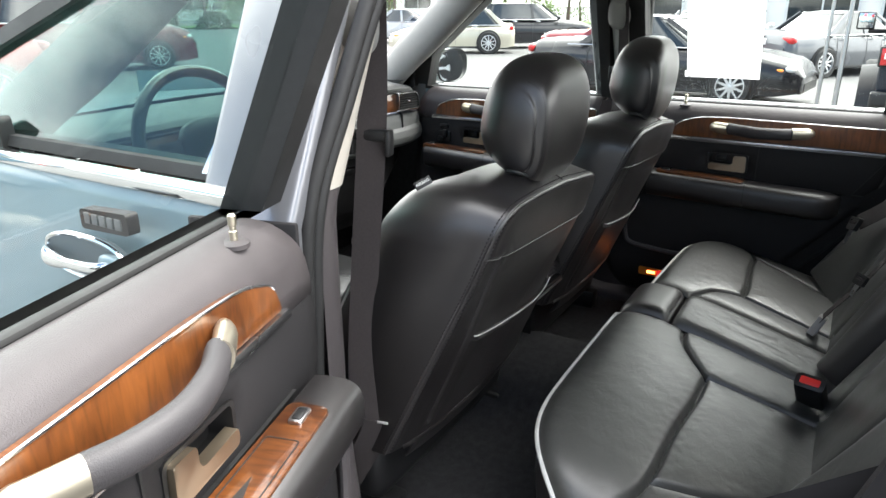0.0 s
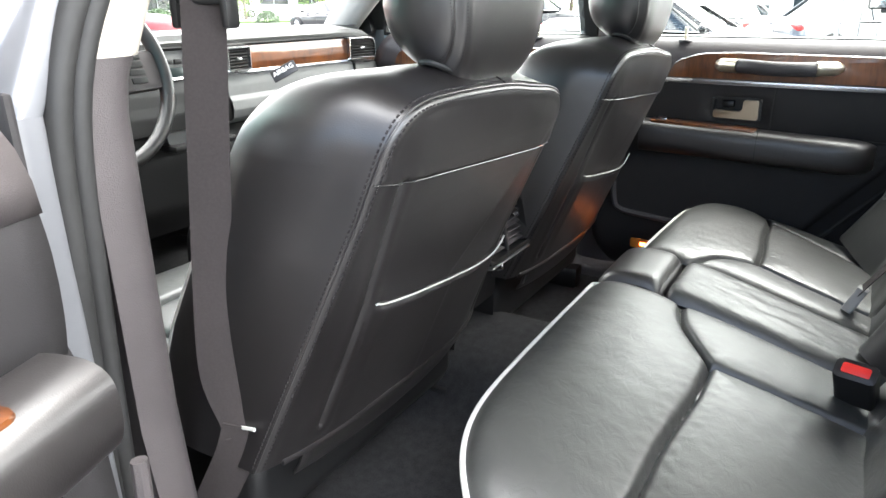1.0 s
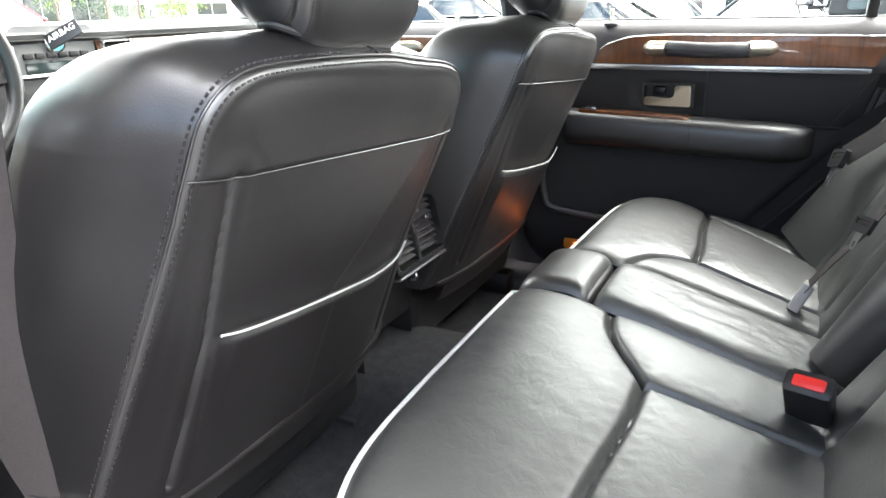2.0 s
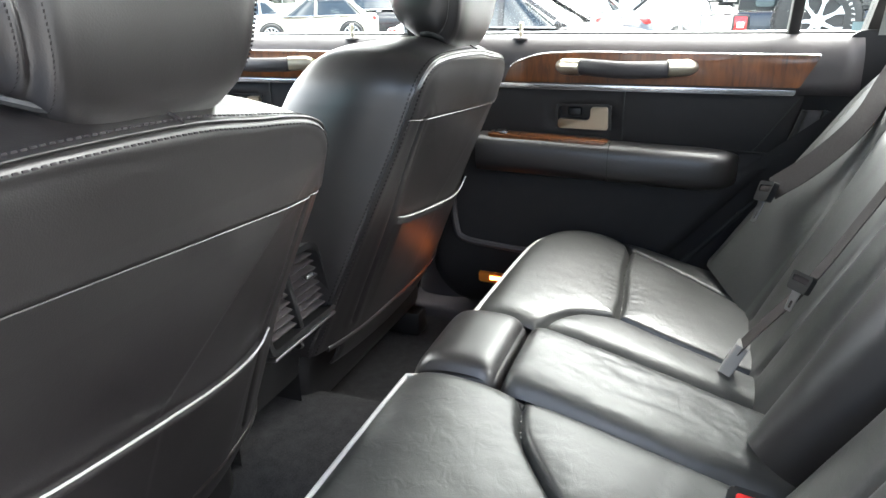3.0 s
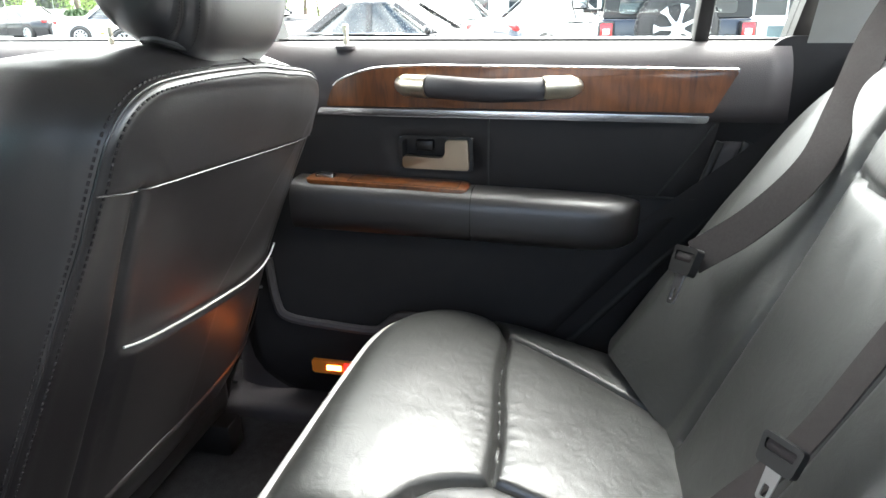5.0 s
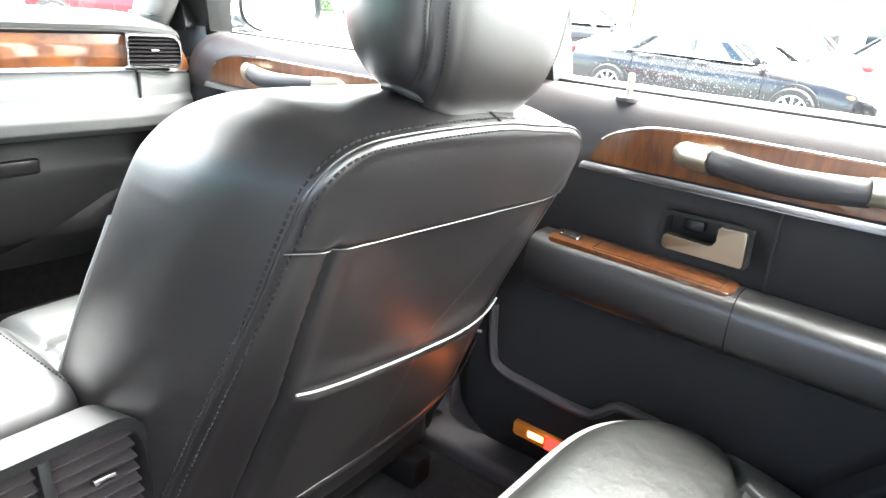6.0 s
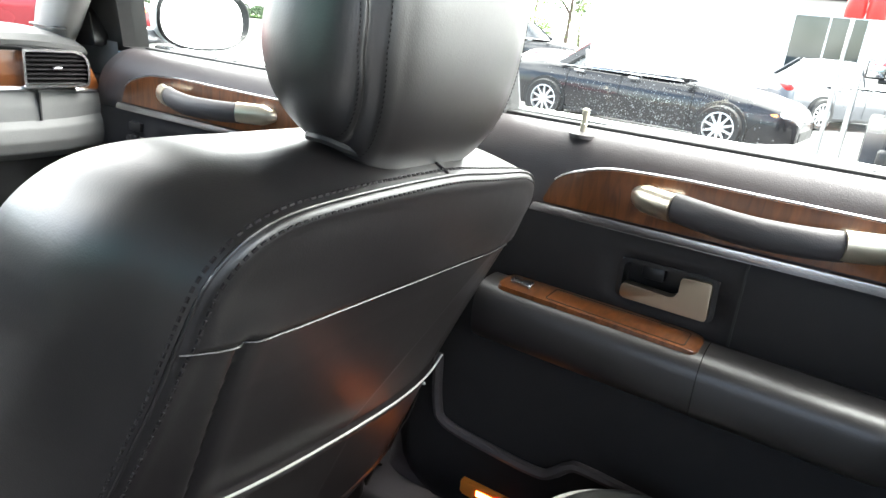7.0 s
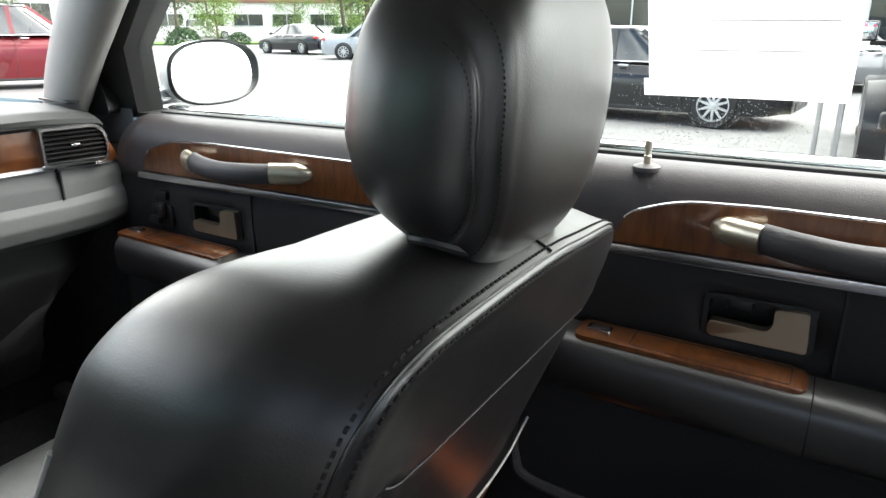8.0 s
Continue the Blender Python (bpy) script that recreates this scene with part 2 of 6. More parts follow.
def joined(*bms):
    """Several bmeshes in one."""
    out = bmesh.new()
    for bm in bms:
        me = bpy.data.meshes.new("tmp")
        bm.to_mesh(me)
        bm.free()
        out.from_mesh(me)
        bpy.data.meshes.remove(me)
    return out


def rounded(pts, r, n=6):
    """A closed outline with rounded corners; r: one radius, or one for each corner."""
    out = []
    rs = r if isinstance(r, (list, tuple)) else [r] * len(pts)
    for i, p in enumerate(pts):
        a, b, c = Vector(pts[i - 1]), Vector(p), Vector(pts[(i + 1) % len(pts)])
        if rs[i] <= 0:
            out.append(tuple(b))
            continue
        d1, d2 = (a - b), (c - b)
        k = min(rs[i], d1.length * 0.49, d2.length * 0.49)
        p1, p2 = b + d1.normalized() * k, b + d2.normalized() * k
        for j in range(n + 1):
            t = j / n
            out.append(tuple((1 - t) ** 2 * p1 + 2 * t * (1 - t) * b + t * t * p2))
    return out


def plate(pts, lo, hi, axis="x", bev=0.0, seg=2):
    """A prism: the outline pts (the two other axes, in order) from lo to hi along the axis."""
    def place(p, h):
        return {"x": (h, p[0], p[1]), "y": (p[0], h, p[1]), "z": (p[0], p[1], h)}[axis]
    bm = bmesh.new()
    a = [bm.verts.new(place(p, lo)) for p in pts]
    b = [bm.verts.new(place(p, hi)) for p in pts]
    bm.faces.new(a)
    top = bm.faces.new(b)
    for i in range(len(pts)):
        bm.faces.new((a[i], a[(i + 1) % len(pts)], b[(i + 1) % len(pts)], b[i]))
    if bev:
        bmesh.ops.bevel(bm, geom=list(top.edges), offset=bev, segments=seg, affect="EDGES", profile=0.5, clamp_overlap=True)
    return bm


def frame_plate(outer, inner, lo, hi, axis="x"):
    """A flat ring between two outlines of the same number of points."""
    def place(p, h):
        return {"x": (h, p[0], p[1]), "y": (p[0], h, p[1]), "z": (p[0], p[1], h)}[axis]
    bm = bmesh.new()
    rows = [[bm.verts.new(place(p, h)) for p in o] for o, h in ((outer, lo), (outer, hi), (inner, hi), (inner, lo))]
    n = len(outer)
    for k in range(4):
        for i in range(n):
            bm.faces.new((rows[k][i], rows[k][(i + 1) % n], rows[(k + 1) % 4][(i + 1) % n], rows[(k + 1) % 4][i]))
    return bm


def smooth_path(pts, n=8):
    """Catmull-Rom through the points."""
    p = [Vector(q) for q in pts]
    p = [2 * p[0] - p[1]] + p + [2 * p[-1] - p[-2]]
    out = []
    for i in range(1, len(p) - 2):
        for j in range(n):
            t = j / n
            a, b, c, d = p[i - 1], p[i], p[i + 1], p[i + 2]
            out.append(0.5 * (2 * b + (c - a) * t + (2 * a - 5 * b + 4 * c - d) * t * t + (3 * b - a - 3 * c + d) * t ** 3))
    out.append(p[-2])
    return out


def sweep(path, section, up=(0, 0, 1), closed=False, scale=None):
    """Sweeps a closed 2D outline along a path; its first axis lies across, its second along up."""
    bm, rings, n = bmesh.new(), [], len(path)
    for i, p in enumerate(path):
        a = path[i - 1] if (i or closed) else path[0]
        b = path[(i + 1) % n] if (i < n - 1 or closed) else path[-1]
        t = (Vector(b) - Vector(a)).normalized()
        side = t.cross(Vector(up)).normalized()
        top = side.cross(t).normalized()
        k = scale[i] if scale else 1
        rings.append([bm.verts.new(Vector(p) + side * s[0] * k + top * s[1] * k) for s in section])
    m = len(section)
    for i in range(n if closed else n - 1):
        r, q = rings[i], rings[(i + 1) % n]
        for j in range(m):
            bm.faces.new((r[j], r[(j + 1) % m], q[(j + 1) % m], q[j]))
    if not closed:
        bm.faces.new(rings[0])
        bm.faces.new(rings[-1])
    return bm


def circle(rx, ry=None, n=10):
    ry = rx if ry is None else ry
    return [(rx * math.cos(2 * math.pi * i / n), ry * math.sin(2 * math.pi * i / n)) for i in range(n)]


def tube(pts, r, n=10, closed=False, up=(0, 0, 1), res=8, scale=None):
    return sweep(smooth_path(pts, res) if res else [Vector(p) for p in pts], circle(r, n=n), up, closed, scale)


def lathe(profile, n=24, axis="z"):
    """Turns a profile of (radius, height) about the axis."""
    bm, rings = bmesh.new(), []
    for r, h in profile:
        ring = []
        for i in range(n):
            c, s = math.cos(2 * math.pi * i / n) * r, math.sin(2 * math.pi * i / n) * r
            ring.append(bm.verts.new({"z": (c, s, h), "x": (h, c, s), "y": (c, h, s)}[axis]))
        rings.append(ring)
    for a, b in zip(rings, rings[1:]):
        for i in range(n):
            bm.faces.new((a[i], a[(i + 1) % n], b[(i + 1) % n], b[i]))
    bm.faces.new(rings[0])
    bm.faces.new(rings[-1])
    return bm


def hoop(profile, n=32, axis="x"):
    """Turns a closed profile of (radius, height) about the axis, open in the middle."""
    bm, rings = bmesh.new(), []
    for r, h in profile:
        rings.append([bm.verts.new({"x": (h, math.cos(2 * math.pi * i / n) * r, math.sin(2 * math.pi * i / n) * r), "y": (math.cos(2 * math.pi * i / n) * r, h, math.sin(2 * math.pi * i / n) * r)}[axis]) for i in range(n)])
    for a, b in zip(rings, rings[1:] + rings[:1]):
        for i in range(n):
            bm.faces.new((a[i], a[(i + 1) % n], b[(i + 1) % n], b[i]))
    return bm


def grid(f, nu, nv, wrap=False):
    """A surface f(i / nu, j / nv)."""
    bm = bmesh.new()
    vs = [[bm.verts.new(f(i / nu, j / nv)) for j in range(nv + 1)] for i in range(nu if wrap else nu + 1)]
    for i in range(nu):
        a, b = vs[i], vs[(i + 1) % len(vs)]
        for j in range(nv):
            bm.faces.new((a[j], b[j], b[j + 1], a[j + 1]))
    return bm


def solid(ob, thick, offset=-1.0):
    s = ob.modifiers.new("thickness", "SOLIDIFY")
    s.thickness, s.offset = thick, offset
    return ob


def blob(c, r, e=2.4, n=32, k=20, tilt=0.0):
    """A rounded pad: a superellipsoid about c, leaning back by tilt."""
    def f(u, v):
        a, b = 2 * math.pi * u, math.pi * (v - 0.5)
        def p(w):
            return math.copysign(abs(w) ** (2 / e), w)
        x, y, z = r[0] * p(math.cos(b)) * p(math.cos(a)), r[1] * p(math.cos(b)) * p(math.sin(a)), r[2] * p(math.sin(b))
        return (c[0] + x, c[1] + y - tilt * z, c[2] + z)
    bm = grid(f, n, k, wrap=True)
    bmesh.ops.remove_doubles(bm, verts=bm.verts, dist=1e-5)
    return bm


def seam_distance(x, y, seams):
    """The distance from (x, y) to the nearest of some open polylines."""
    best = 9.0
    for line in seams:
        for (ax, ay), (bx, by) in zip(line, line[1:]):
            dx, dy = bx - ax, by - ay
            t = max(0.0, min(1.0, ((x - ax) * dx + (y - ay) * dy) / (dx * dx + dy * dy + 1e-12)))
            best = min(best, math.hypot(x - ax - t * dx, y - ay - t * dy))
    return best


def curve2(pts, n=6):
    return [(p.x, p.y) for p in smooth_path([(a, b, 0) for a, b in pts], n)]


def lettering(name, text, size, m, material, parent=None, depth=0.0004, label=""):
    """Raised letters in the built-in font, as a mesh."""
    cu = bpy.data.curves.new(name, "FONT")
    cu.body, cu.size, cu.extrude, cu.align_x, cu.align_y = text, size, depth, "CENTER", "CENTER"
    tmp = bpy.data.objects.new(name, cu)
    scene.collection.objects.link(tmp)
    me = bpy.data.meshes.new_from_object(tmp.evaluated_get(bpy.context.evaluated_depsgraph_get()))
    bpy.data.objects.remove(tmp)
    me.name = name
    me.materials.clear()
    me.materials.append(M[material])
    ob = new(name, me)
    ob.parent = parent
    ob.matrix_local = m
    if label:
        tagged(ob, label)
    return ob


# ---- front seats ----
SEAT_X = 0.376


def seat_mid(z):
    return 0.690 - 0.376 * (z - 0.95)


def table(tab, t):
    """Linear look-up in rows of (place, value)."""
    for (a, va), (b, vb) in zip(tab, tab[1:]):
        if t <= b:
            return va + (vb - va) * max(0.0, t - a) / (b - a)
    return tab[-1][1]


# the welted edge of the rear panel, from the outer hem over the top to the inner hem
RIM = curve2([(-0.311, 0.565), (-0.303, 0.62), (-0.281, 0.76), (-0.259, 0.90), (-0.250, 0.963), (-0.239, 1.008), (-0.206, 1.035), (-0.14, 1.041), (0.0, 1.037), (0.085, 1.027), (0.185, 1.013), (0.235, 0.990), (0.258, 0.95), (0.270, 0.90), (0.285, 0.76), (0.300, 0.62), (0.306, 0.565)], 8)
RIM_AT = [0.0]
for a, b in zip(RIM, RIM[1:]):
    RIM_AT.append(RIM_AT[-1] + math.dist(a, b))
RIM_AT = [a / RIM_AT[-1] for a in RIM_AT]
EDGE_D = [(0.0, -0.079), (0.26, -0.097), (0.34, -0.096), (0.5, -0.097), (0.62, -0.098), (0.70, -0.095), (0.76, -0.086), (0.86, -0.064), (1.0, -0.054)]
CROSS = [(-0.250, 0.957), (-0.206, 0.952), (-0.10, 0.944), (0.08, 0.930), (0.25, 0.918)]
INNER = [(-0.206, 0.951), (-0.204, 0.785), (-0.212, 0.70), (-0.222, 0.60)]
INNER_R = [(0.222, 0.917), (0.212, 0.83), (0.196, 0.752), (0.206, 0.60)]
POCKET = curve2([(-0.195, 0.787), (-0.165, 0.779), (-0.10, 0.768), (0.0, 0.754), (0.09, 0.741), (0.15, 0.739), (0.178, 0.746), (0.188, 0.762)])


def rim_near(x, z):
    """Distance to the welted edge, and the edge's own depth there."""
    best, at = 9.0, 0.0
    for i, ((ax, az), (bx, bz)) in enumerate(zip(RIM, RIM[1:])):
        dx, dz = bx - ax, bz - az
        t = max(0.0, min(1.0, ((x - ax) * dx + (z - az) * dz) / (dx * dx + dz * dz + 1e-12)))
        d = math.hypot(x - ax - t * dx, z - az - t * dz)
        if d < best:
            best, at = d, RIM_AT[i] + (RIM_AT[i + 1] - RIM_AT[i]) * t
    return best, table(EDGE_D, at)


def pocket_z(x):
    for (a, za), (b, zb) in zip(POCKET, POCKET[1:]):
        if a <= x <= b:
            return za + (zb - za) * (x - a) / (b - a + 1e-9)
    return -1.0


def seat_back_y(x, z, raw=False):
    """The rear panel of the backrest, with its seams and the bulge of the pocket."""
    far, edge = rim_near(x, z)
    y = seat_mid(z) - 0.114 + (edge + 0.114) * math.exp(-far / (0.075 - 0.033 * max(0.0, min(1.0, (z - 0.90) / 0.06))))
    if raw:
        return y
    # the upper panel overlaps the lower one along the cross seam
    d = seam_distance(x, z, (CROSS,))
    if d < 0.08:
        zc = 0.952 - 0.0746 * (x + 0.206)
        side = z - zc
        y -= 0.0040 * math.exp(-max(0.0, side) / 0.03) * max(0.0, min(1.0, 0.5 + side / 0.006)) * max(0.0, 1 - d / 0.08) * max(0.0, min(1.0, (x + 0.252) / 0.02))
    d = seam_distance(x, z, (INNER, INNER_R))
    y += 0.0045 * math.exp(-((d / 0.0040) ** 2)) - 0.0015 * math.exp(-(((d - 0.014) / 0.010) ** 2))
    # slack leather above the pocket and at the hem
    y += 0.0012 * noise.noise(Vector((x * 9, z * 7, 2.0))) * min(1.0, far / 0.05)
    zp = pocket_z(x)
    if zp > 0:
        edge = min(1.0, (0.2 - abs(x)) / 0.03)
        y -= edge * 0.009 * max(0.0, min(1.0, (zp - z) / 0.012)) * max(0.0, 1 - max(0.0, zp - z) / 0.20)
    return y


def rim_point(u):
    """Place and outward direction on the welted edge."""
    i = next((k for k in range(len(RIM) - 2) if RIM_AT[k + 1] >= u), len(RIM) - 2)
    t = (u - RIM_AT[i]) / (RIM_AT[i + 1] - RIM_AT[i])
    p = Vector(RIM[i]).lerp(Vector(RIM[i + 1]), t)
    a, b = Vector(RIM[max(0, i - 1)]), Vector(RIM[min(len(RIM) - 1, i + 2)])
    c = (b - a).normalized()
    return p, Vector((-c.y, c.x))


BAND_OUT = [(0.0, 0.004), (0.10, 0.012), (0.22, 0.026), (0.30, 0.028), (0.36, 0.022), (0.42, 0.024), (0.50, 0.026), (0.58, 0.022), (0.64, 0.014), (0.70, 0.014), (0.78, 0.026), (1.0, 0.026)]
BAND_D = [(0.0, 0.055), (0.16, 0.05), (0.24, 0.022), (0.32, 0.0), (0.42, -0.025), (0.60, -0.030), (0.70, -0.01), (1.0, 0.01)]
FRONT_OUT = [(0.0, -0.02), (0.08, -0.012), (0.20, 0.004), (0.30, 0.012), (0.40, 0.014), (0.50, 0.014), (0.60, 0.012), (0.70, 0.010), (0.80, 0.022), (1.0, 0.024)]
FRONT_D = [(0.0, 0.145), (0.12, 0.145), (0.22, 0.125), (0.32, 0.10), (0.42, 0.062), (0.60, 0.055), (0.70, 0.09), (0.80, 0.16), (1.0, 0.20)]


def seat_band(u, n=44):
    """From the welted edge round the side or top to the middle of the front, as points (x, y, z)."""
    p, out = rim_point(u)
    ed = table(EDGE_D, u)
    o = p + out * table(BAND_OUT, u)
    od = table(BAND_D, u)
    f = p + out * table(FRONT_OUT, u)
    fd = table(FRONT_D, u)
    mid = Vector((0.02, 0.80))
    g = mid + (f - mid) * 0.84
    rows = [(p.x, p.y, ed), (p.x + (o.x - p.x) * 0.30, p.y + (o.y - p.y) * 0.30, ed + (od - ed) * 0.26), (o.x, o.y, od), (f.x, f.y, fd), (g.x, g.y, fd + 0.018), (0.02 + (p.x - 0.02) * 0.35, min(p.y, 0.93), 0.105), (0.02, min(p.y, 0.88), 0.10)]
    line = smooth_path(rows, n // 6)
    return [Vector((q.x, seat_mid(q.y) + q.z, q.y)) for q in line]


def seat_shell():
    """The padded backrest: a rear panel inside the welted edge, and a band that wraps to the front."""
    nu, nr = 520, 104
    cols = []
    for i in range(nu + 1):
        u = i / nu
        p, out = rim_point(u)
        hub = Vector((0.02, min(p.y, 0.88)))
        col = []
        for j in range(nr):
            q = hub.lerp(p, 1 - (1 - j / nr) ** 1.15)
            y = seat_back_y(q.x, q.y)
            far = (q - p).length
            y += 0.0032 * math.exp(-((far / 0.0030) ** 2)) - 0.0012 * math.exp(-(((far - 0.012) / 0.007) ** 2))
            col.append(Vector((q.x, y, q.y)))
        band = seat_band(u)
        band[0].y += 0.0032
        cols.append(col + band)
    bm = bmesh.new()
    vs = [[bm.verts.new(c) for c in col] for col in cols]
    for a, b in zip(vs, vs[1:]):
        for j in range(len(a) - 1):
            bm.faces.new((a[j], b[j], b[j + 1], a[j + 1]))
    bmesh.ops.remove_doubles(bm, verts=bm.verts, dist=1e-5)
    return bm


def on_back(pts, off):
    return [Vector((x, seat_back_y(x, z, True) - off, z)) for x, z in pts]


def stitch_row(side, u0=0.0, u1=0.70):
    """Thread dashes along one side of the welted edge."""
    out = bmesh.new()
    pts = []
    for i in range(1201):
        u = u0 + (u1 - u0) * i / 1200
        p, nrm = rim_point(u)
        if side > 0:
            band = seat_band(u, 60)
            c, k = band[0], 0
            left = 0.0075
            while left > 0 and k < 20:
                step = (band[k + 1] - band[k]).length
                t = min(1.0, left / step)
                c = band[k].lerp(band[k + 1], t)
                left -= step
                k += 1
            pts.append(c)
        else:
            q = p - nrm * 0.0075
            pts.append(Vector((q.x, seat_back_y(q.x, q.y) - 0.0008, q.y)))
    acc = 0.0
    for i in range(1, len(pts) - 4):
        acc += (pts[i] - pts[i - 1]).length
        if acc > 0.0062:
            acc = 0.0
            t = (pts[i + 3] - pts[i]).normalized()
            p, nrm = rim_point(u0 + (u1 - u0) * i / 1200)
            away = (Vector((nrm.x, -0.85, nrm.y))).normalized()
            w = t.cross(away).normalized() * 0.0012
            a, b = pts[i] + away * 0.0006, pts[i] + t * 0.0044 + away * 0.0006
            up = away * 0.0012
            v = [out.verts.new(c) for c in (a - w, a + w, b + w, b - w, a + up + t * 0.0008, b + up - t * 0.0008)]
            for fc in ((0, 1, 4), (1, 2, 5, 4), (2, 3, 5), (3, 0, 4, 5)):
                out.faces.new([v[k] for k in fc])
    return out


def head_rear(x, zz):
    """Depth of the headrest's rear half at x and the height fraction zz."""
    ez = 2.6
    low = max(0.0, -zz)
    rr = max(0.0, 1 - abs(zz) ** ez) ** (1 / ez)
    half = (0.127 - 0.016 * low ** 2) * rr + 1e-6
    q = min(1.0, abs(x) / half)
    return 0.070 * rr * (1 - 0.06 * low) * (1 - q ** 6) ** (1 / 2.2)


def front_seat():
    seat = thing("front_seat", "black leather front car seat with stitched seams and map pocket", "car seat", "front seats")
    back = part("backrest", seat_shell(), "leather", seat)
    for s in (-1, 1):
        part("stitching", stitch_row(s), "thread", back, "grey thread stitching", smooth=False)
    part("pocket_piping", sweep(on_back(POCKET, 0.0098), circle(0.0014, n=8)), "piping", back, "pale grey piping along the pocket edge")
    welt = [Vector((p.x, seat_mid(p.y) + table(EDGE_D, u) + 0.0016, p.y)) for u, p in ((k / 260, rim_point(k / 260)[0]) for k in range(186))]
    part("seam_thread", sweep(welt, circle(0.0013, n=8)), "leather", back, "dark welt in the seam")
    part("cross_welt", sweep([Vector((x, seat_back_y(x, z) - 0.0002, z - 0.0015)) for x, z in curve2(CROSS, 12)], circle(0.0009, n=6)), "leather", back)
    part("top_seam", sweep([p + Vector((0, 0, 0.0006)) for p in seat_band(min((abs(rim_point(k / 400)[0].x), k / 400) for k in range(160, 240))[1])[1:15]], circle(0.0014, n=6)), "thread", back)
    side_line = [seat_band(0.03 + 0.24 * k / 30, 60)[30] for k in range(31)]
    part("bolster_piping", sweep(side_line, circle(0.0030, n=8), up=(1, 0, 0)), "piping", back, "pale piping along the side bolster")
    # headrest: a broad rear pad between two stitched seams, cheeks that taper below
    def head(u, v):
        a, b = 2 * math.pi * u, math.pi * (v - 0.5)
        def p(w, e):
            return math.copysign(abs(w) ** (2 / e), w)
        ez = 2.6
        zz = p(math.sin(b), ez)
        rr = abs(math.cos(b)) ** (2 / ez)
        low = max(0.0, -zz)
        x = (0.127 - 0.016 * low ** 2) * rr * p(math.cos(a), 3.2)
        if math.sin(a) < 0:
            y = -head_rear(x, zz)
        else:
            y = 0.078 * rr * p(math.sin(a), 2.2) * (1 - 0.42 * low)
            x *= 1 - 0.16 * low * math.sin(a)
        z = 0.126 * zz
        d = abs(abs(x) - 0.111 + 0.016 * low)
        if y < 0.0:
            y += 0.0052 * math.exp(-((d / 0.0032) ** 2)) - 0.0018 * math.exp(-(((d - 0.011) / 0.007) ** 2))
        lift = max(0.0, min(1.0, (y + 0.062) / 0.12))
        z *= 1 - 0.62 * lift * low
        return (x, 0.620 + y - 0.10 * z, 1.134 + z)
    bm = grid(head, 260, 130, wrap=True)
    bmesh.ops.remove_doubles(bm, verts=bm.verts, dist=1e-5)
    hr = part("headrest", bm, "leather", seat)
    for s in (-1, 1):
        for o in (-0.0066, 0.0066):
            dash = bmesh.new()
            for i in range(-32, 30):
                zz = i / 32 * 0.93
                low = max(0.0, -zz)
                x = s * (0.111 - 0.016 * low) + o
                if abs(x) >= (0.127 - 0.016 * low ** 2) * (1 - abs(zz) ** 2.6) ** (1 / 2.6) * 0.985:
                    continue
                def spot(zq):
                    y = -head_rear(x, zq)
                    zr = 0.126 * zq * (1 - 0.62 * max(0.0, min(1.0, (y + 0.062) / 0.12)) * max(0.0, -zq))
                    return Vector((x, 0.620 + y - 0.10 * zr - 0.0008, 1.134 + zr)) + Vector((0.0008 * s, -0.0010, 0))
                a, b = spot(zz), spot(zz + 0.018)
                w = Vector((0.0010, -0.0004 * s, 0))
                up = Vector((s * 0.0006, -0.0011, 0))
                vs = [dash.verts.new(c) for c in (a - w, a + w, b + w, b - w, a.lerp(b, 0.2) + up, a.lerp(b, 0.8) + up)]
                for fc in ((0, 1, 4), (1, 2, 5, 4), (2, 3, 5), (3, 0, 4, 5)):
                    dash.faces.new([vs[k] for k in fc])
            part("headrest_stitching", dash, "thread", hr, "grey thread stitching", smooth=False)
    for s in (-0.055, 0.055):
        part("headrest_post", tube([(s, 0.636, 1.03), (s, 0.628, 1.06), (s, 0.618, 1.10)], 0.006), "steel", seat)
        part("post_collar", moved(lathe([(0.018, 0), (0.019, 0.006), (0.013, 0.012)], 20), pose(s, 0.630, 1.074, 8)), "plastic", seat)
    # gathered leather and the black clip under the headrest
    clip = part("post_clip", tube([(-0.104, 0.626, 1.076), (-0.106, 0.612, 1.080), (-0.094, 0.600, 1.070), (-0.086, 0.592, 1.074), (-0.074, 0.583, 1.063), (-0.060, 0.580, 1.066)], 0.0050, 10), "rubber", seat, "black clip under the headrest")
    part("clip_loop", tube([(-0.108, 0.622, 1.070), (-0.110, 0.604, 1.070), (-0.094, 0.588, 1.062), (-0.080, 0.580, 1.062), (-0.062, 0.576, 1.056)], 0.0036, 8), "rubber", clip)
    # cushion with a piped seam, side valance and hinge cover
    def cush(u, v):
        x, y = (u - 0.5) * 0.56, 0.80 + v * 0.56
        e = min(u, 1 - u) * 0.56
        ef = (1 - v) * 0.56
        z = 0.625 + 0.035 * v - 0.10 * math.exp(-e / 0.03) - 0.12 * math.exp(-ef / 0.035)
        d = seam_distance(x, y, (((-0.19, 0.85), (-0.20, 1.34)), ((0.19, 0.85), (0.20, 1.34)), ((-0.2, 1.16), (0.2, 1.16))))
        z -= 0.009 * math.exp(-((d / 0.008) ** 2))
        return (x, y, z)
    # paler copy of the leather: window light is in the cushion's colour
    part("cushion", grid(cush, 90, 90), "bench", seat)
    part("cushion_base", box(-0.275, 0.275, 0.80, 1.345, 0.40, 0.54, 0.03, 3), "plastic", seat)
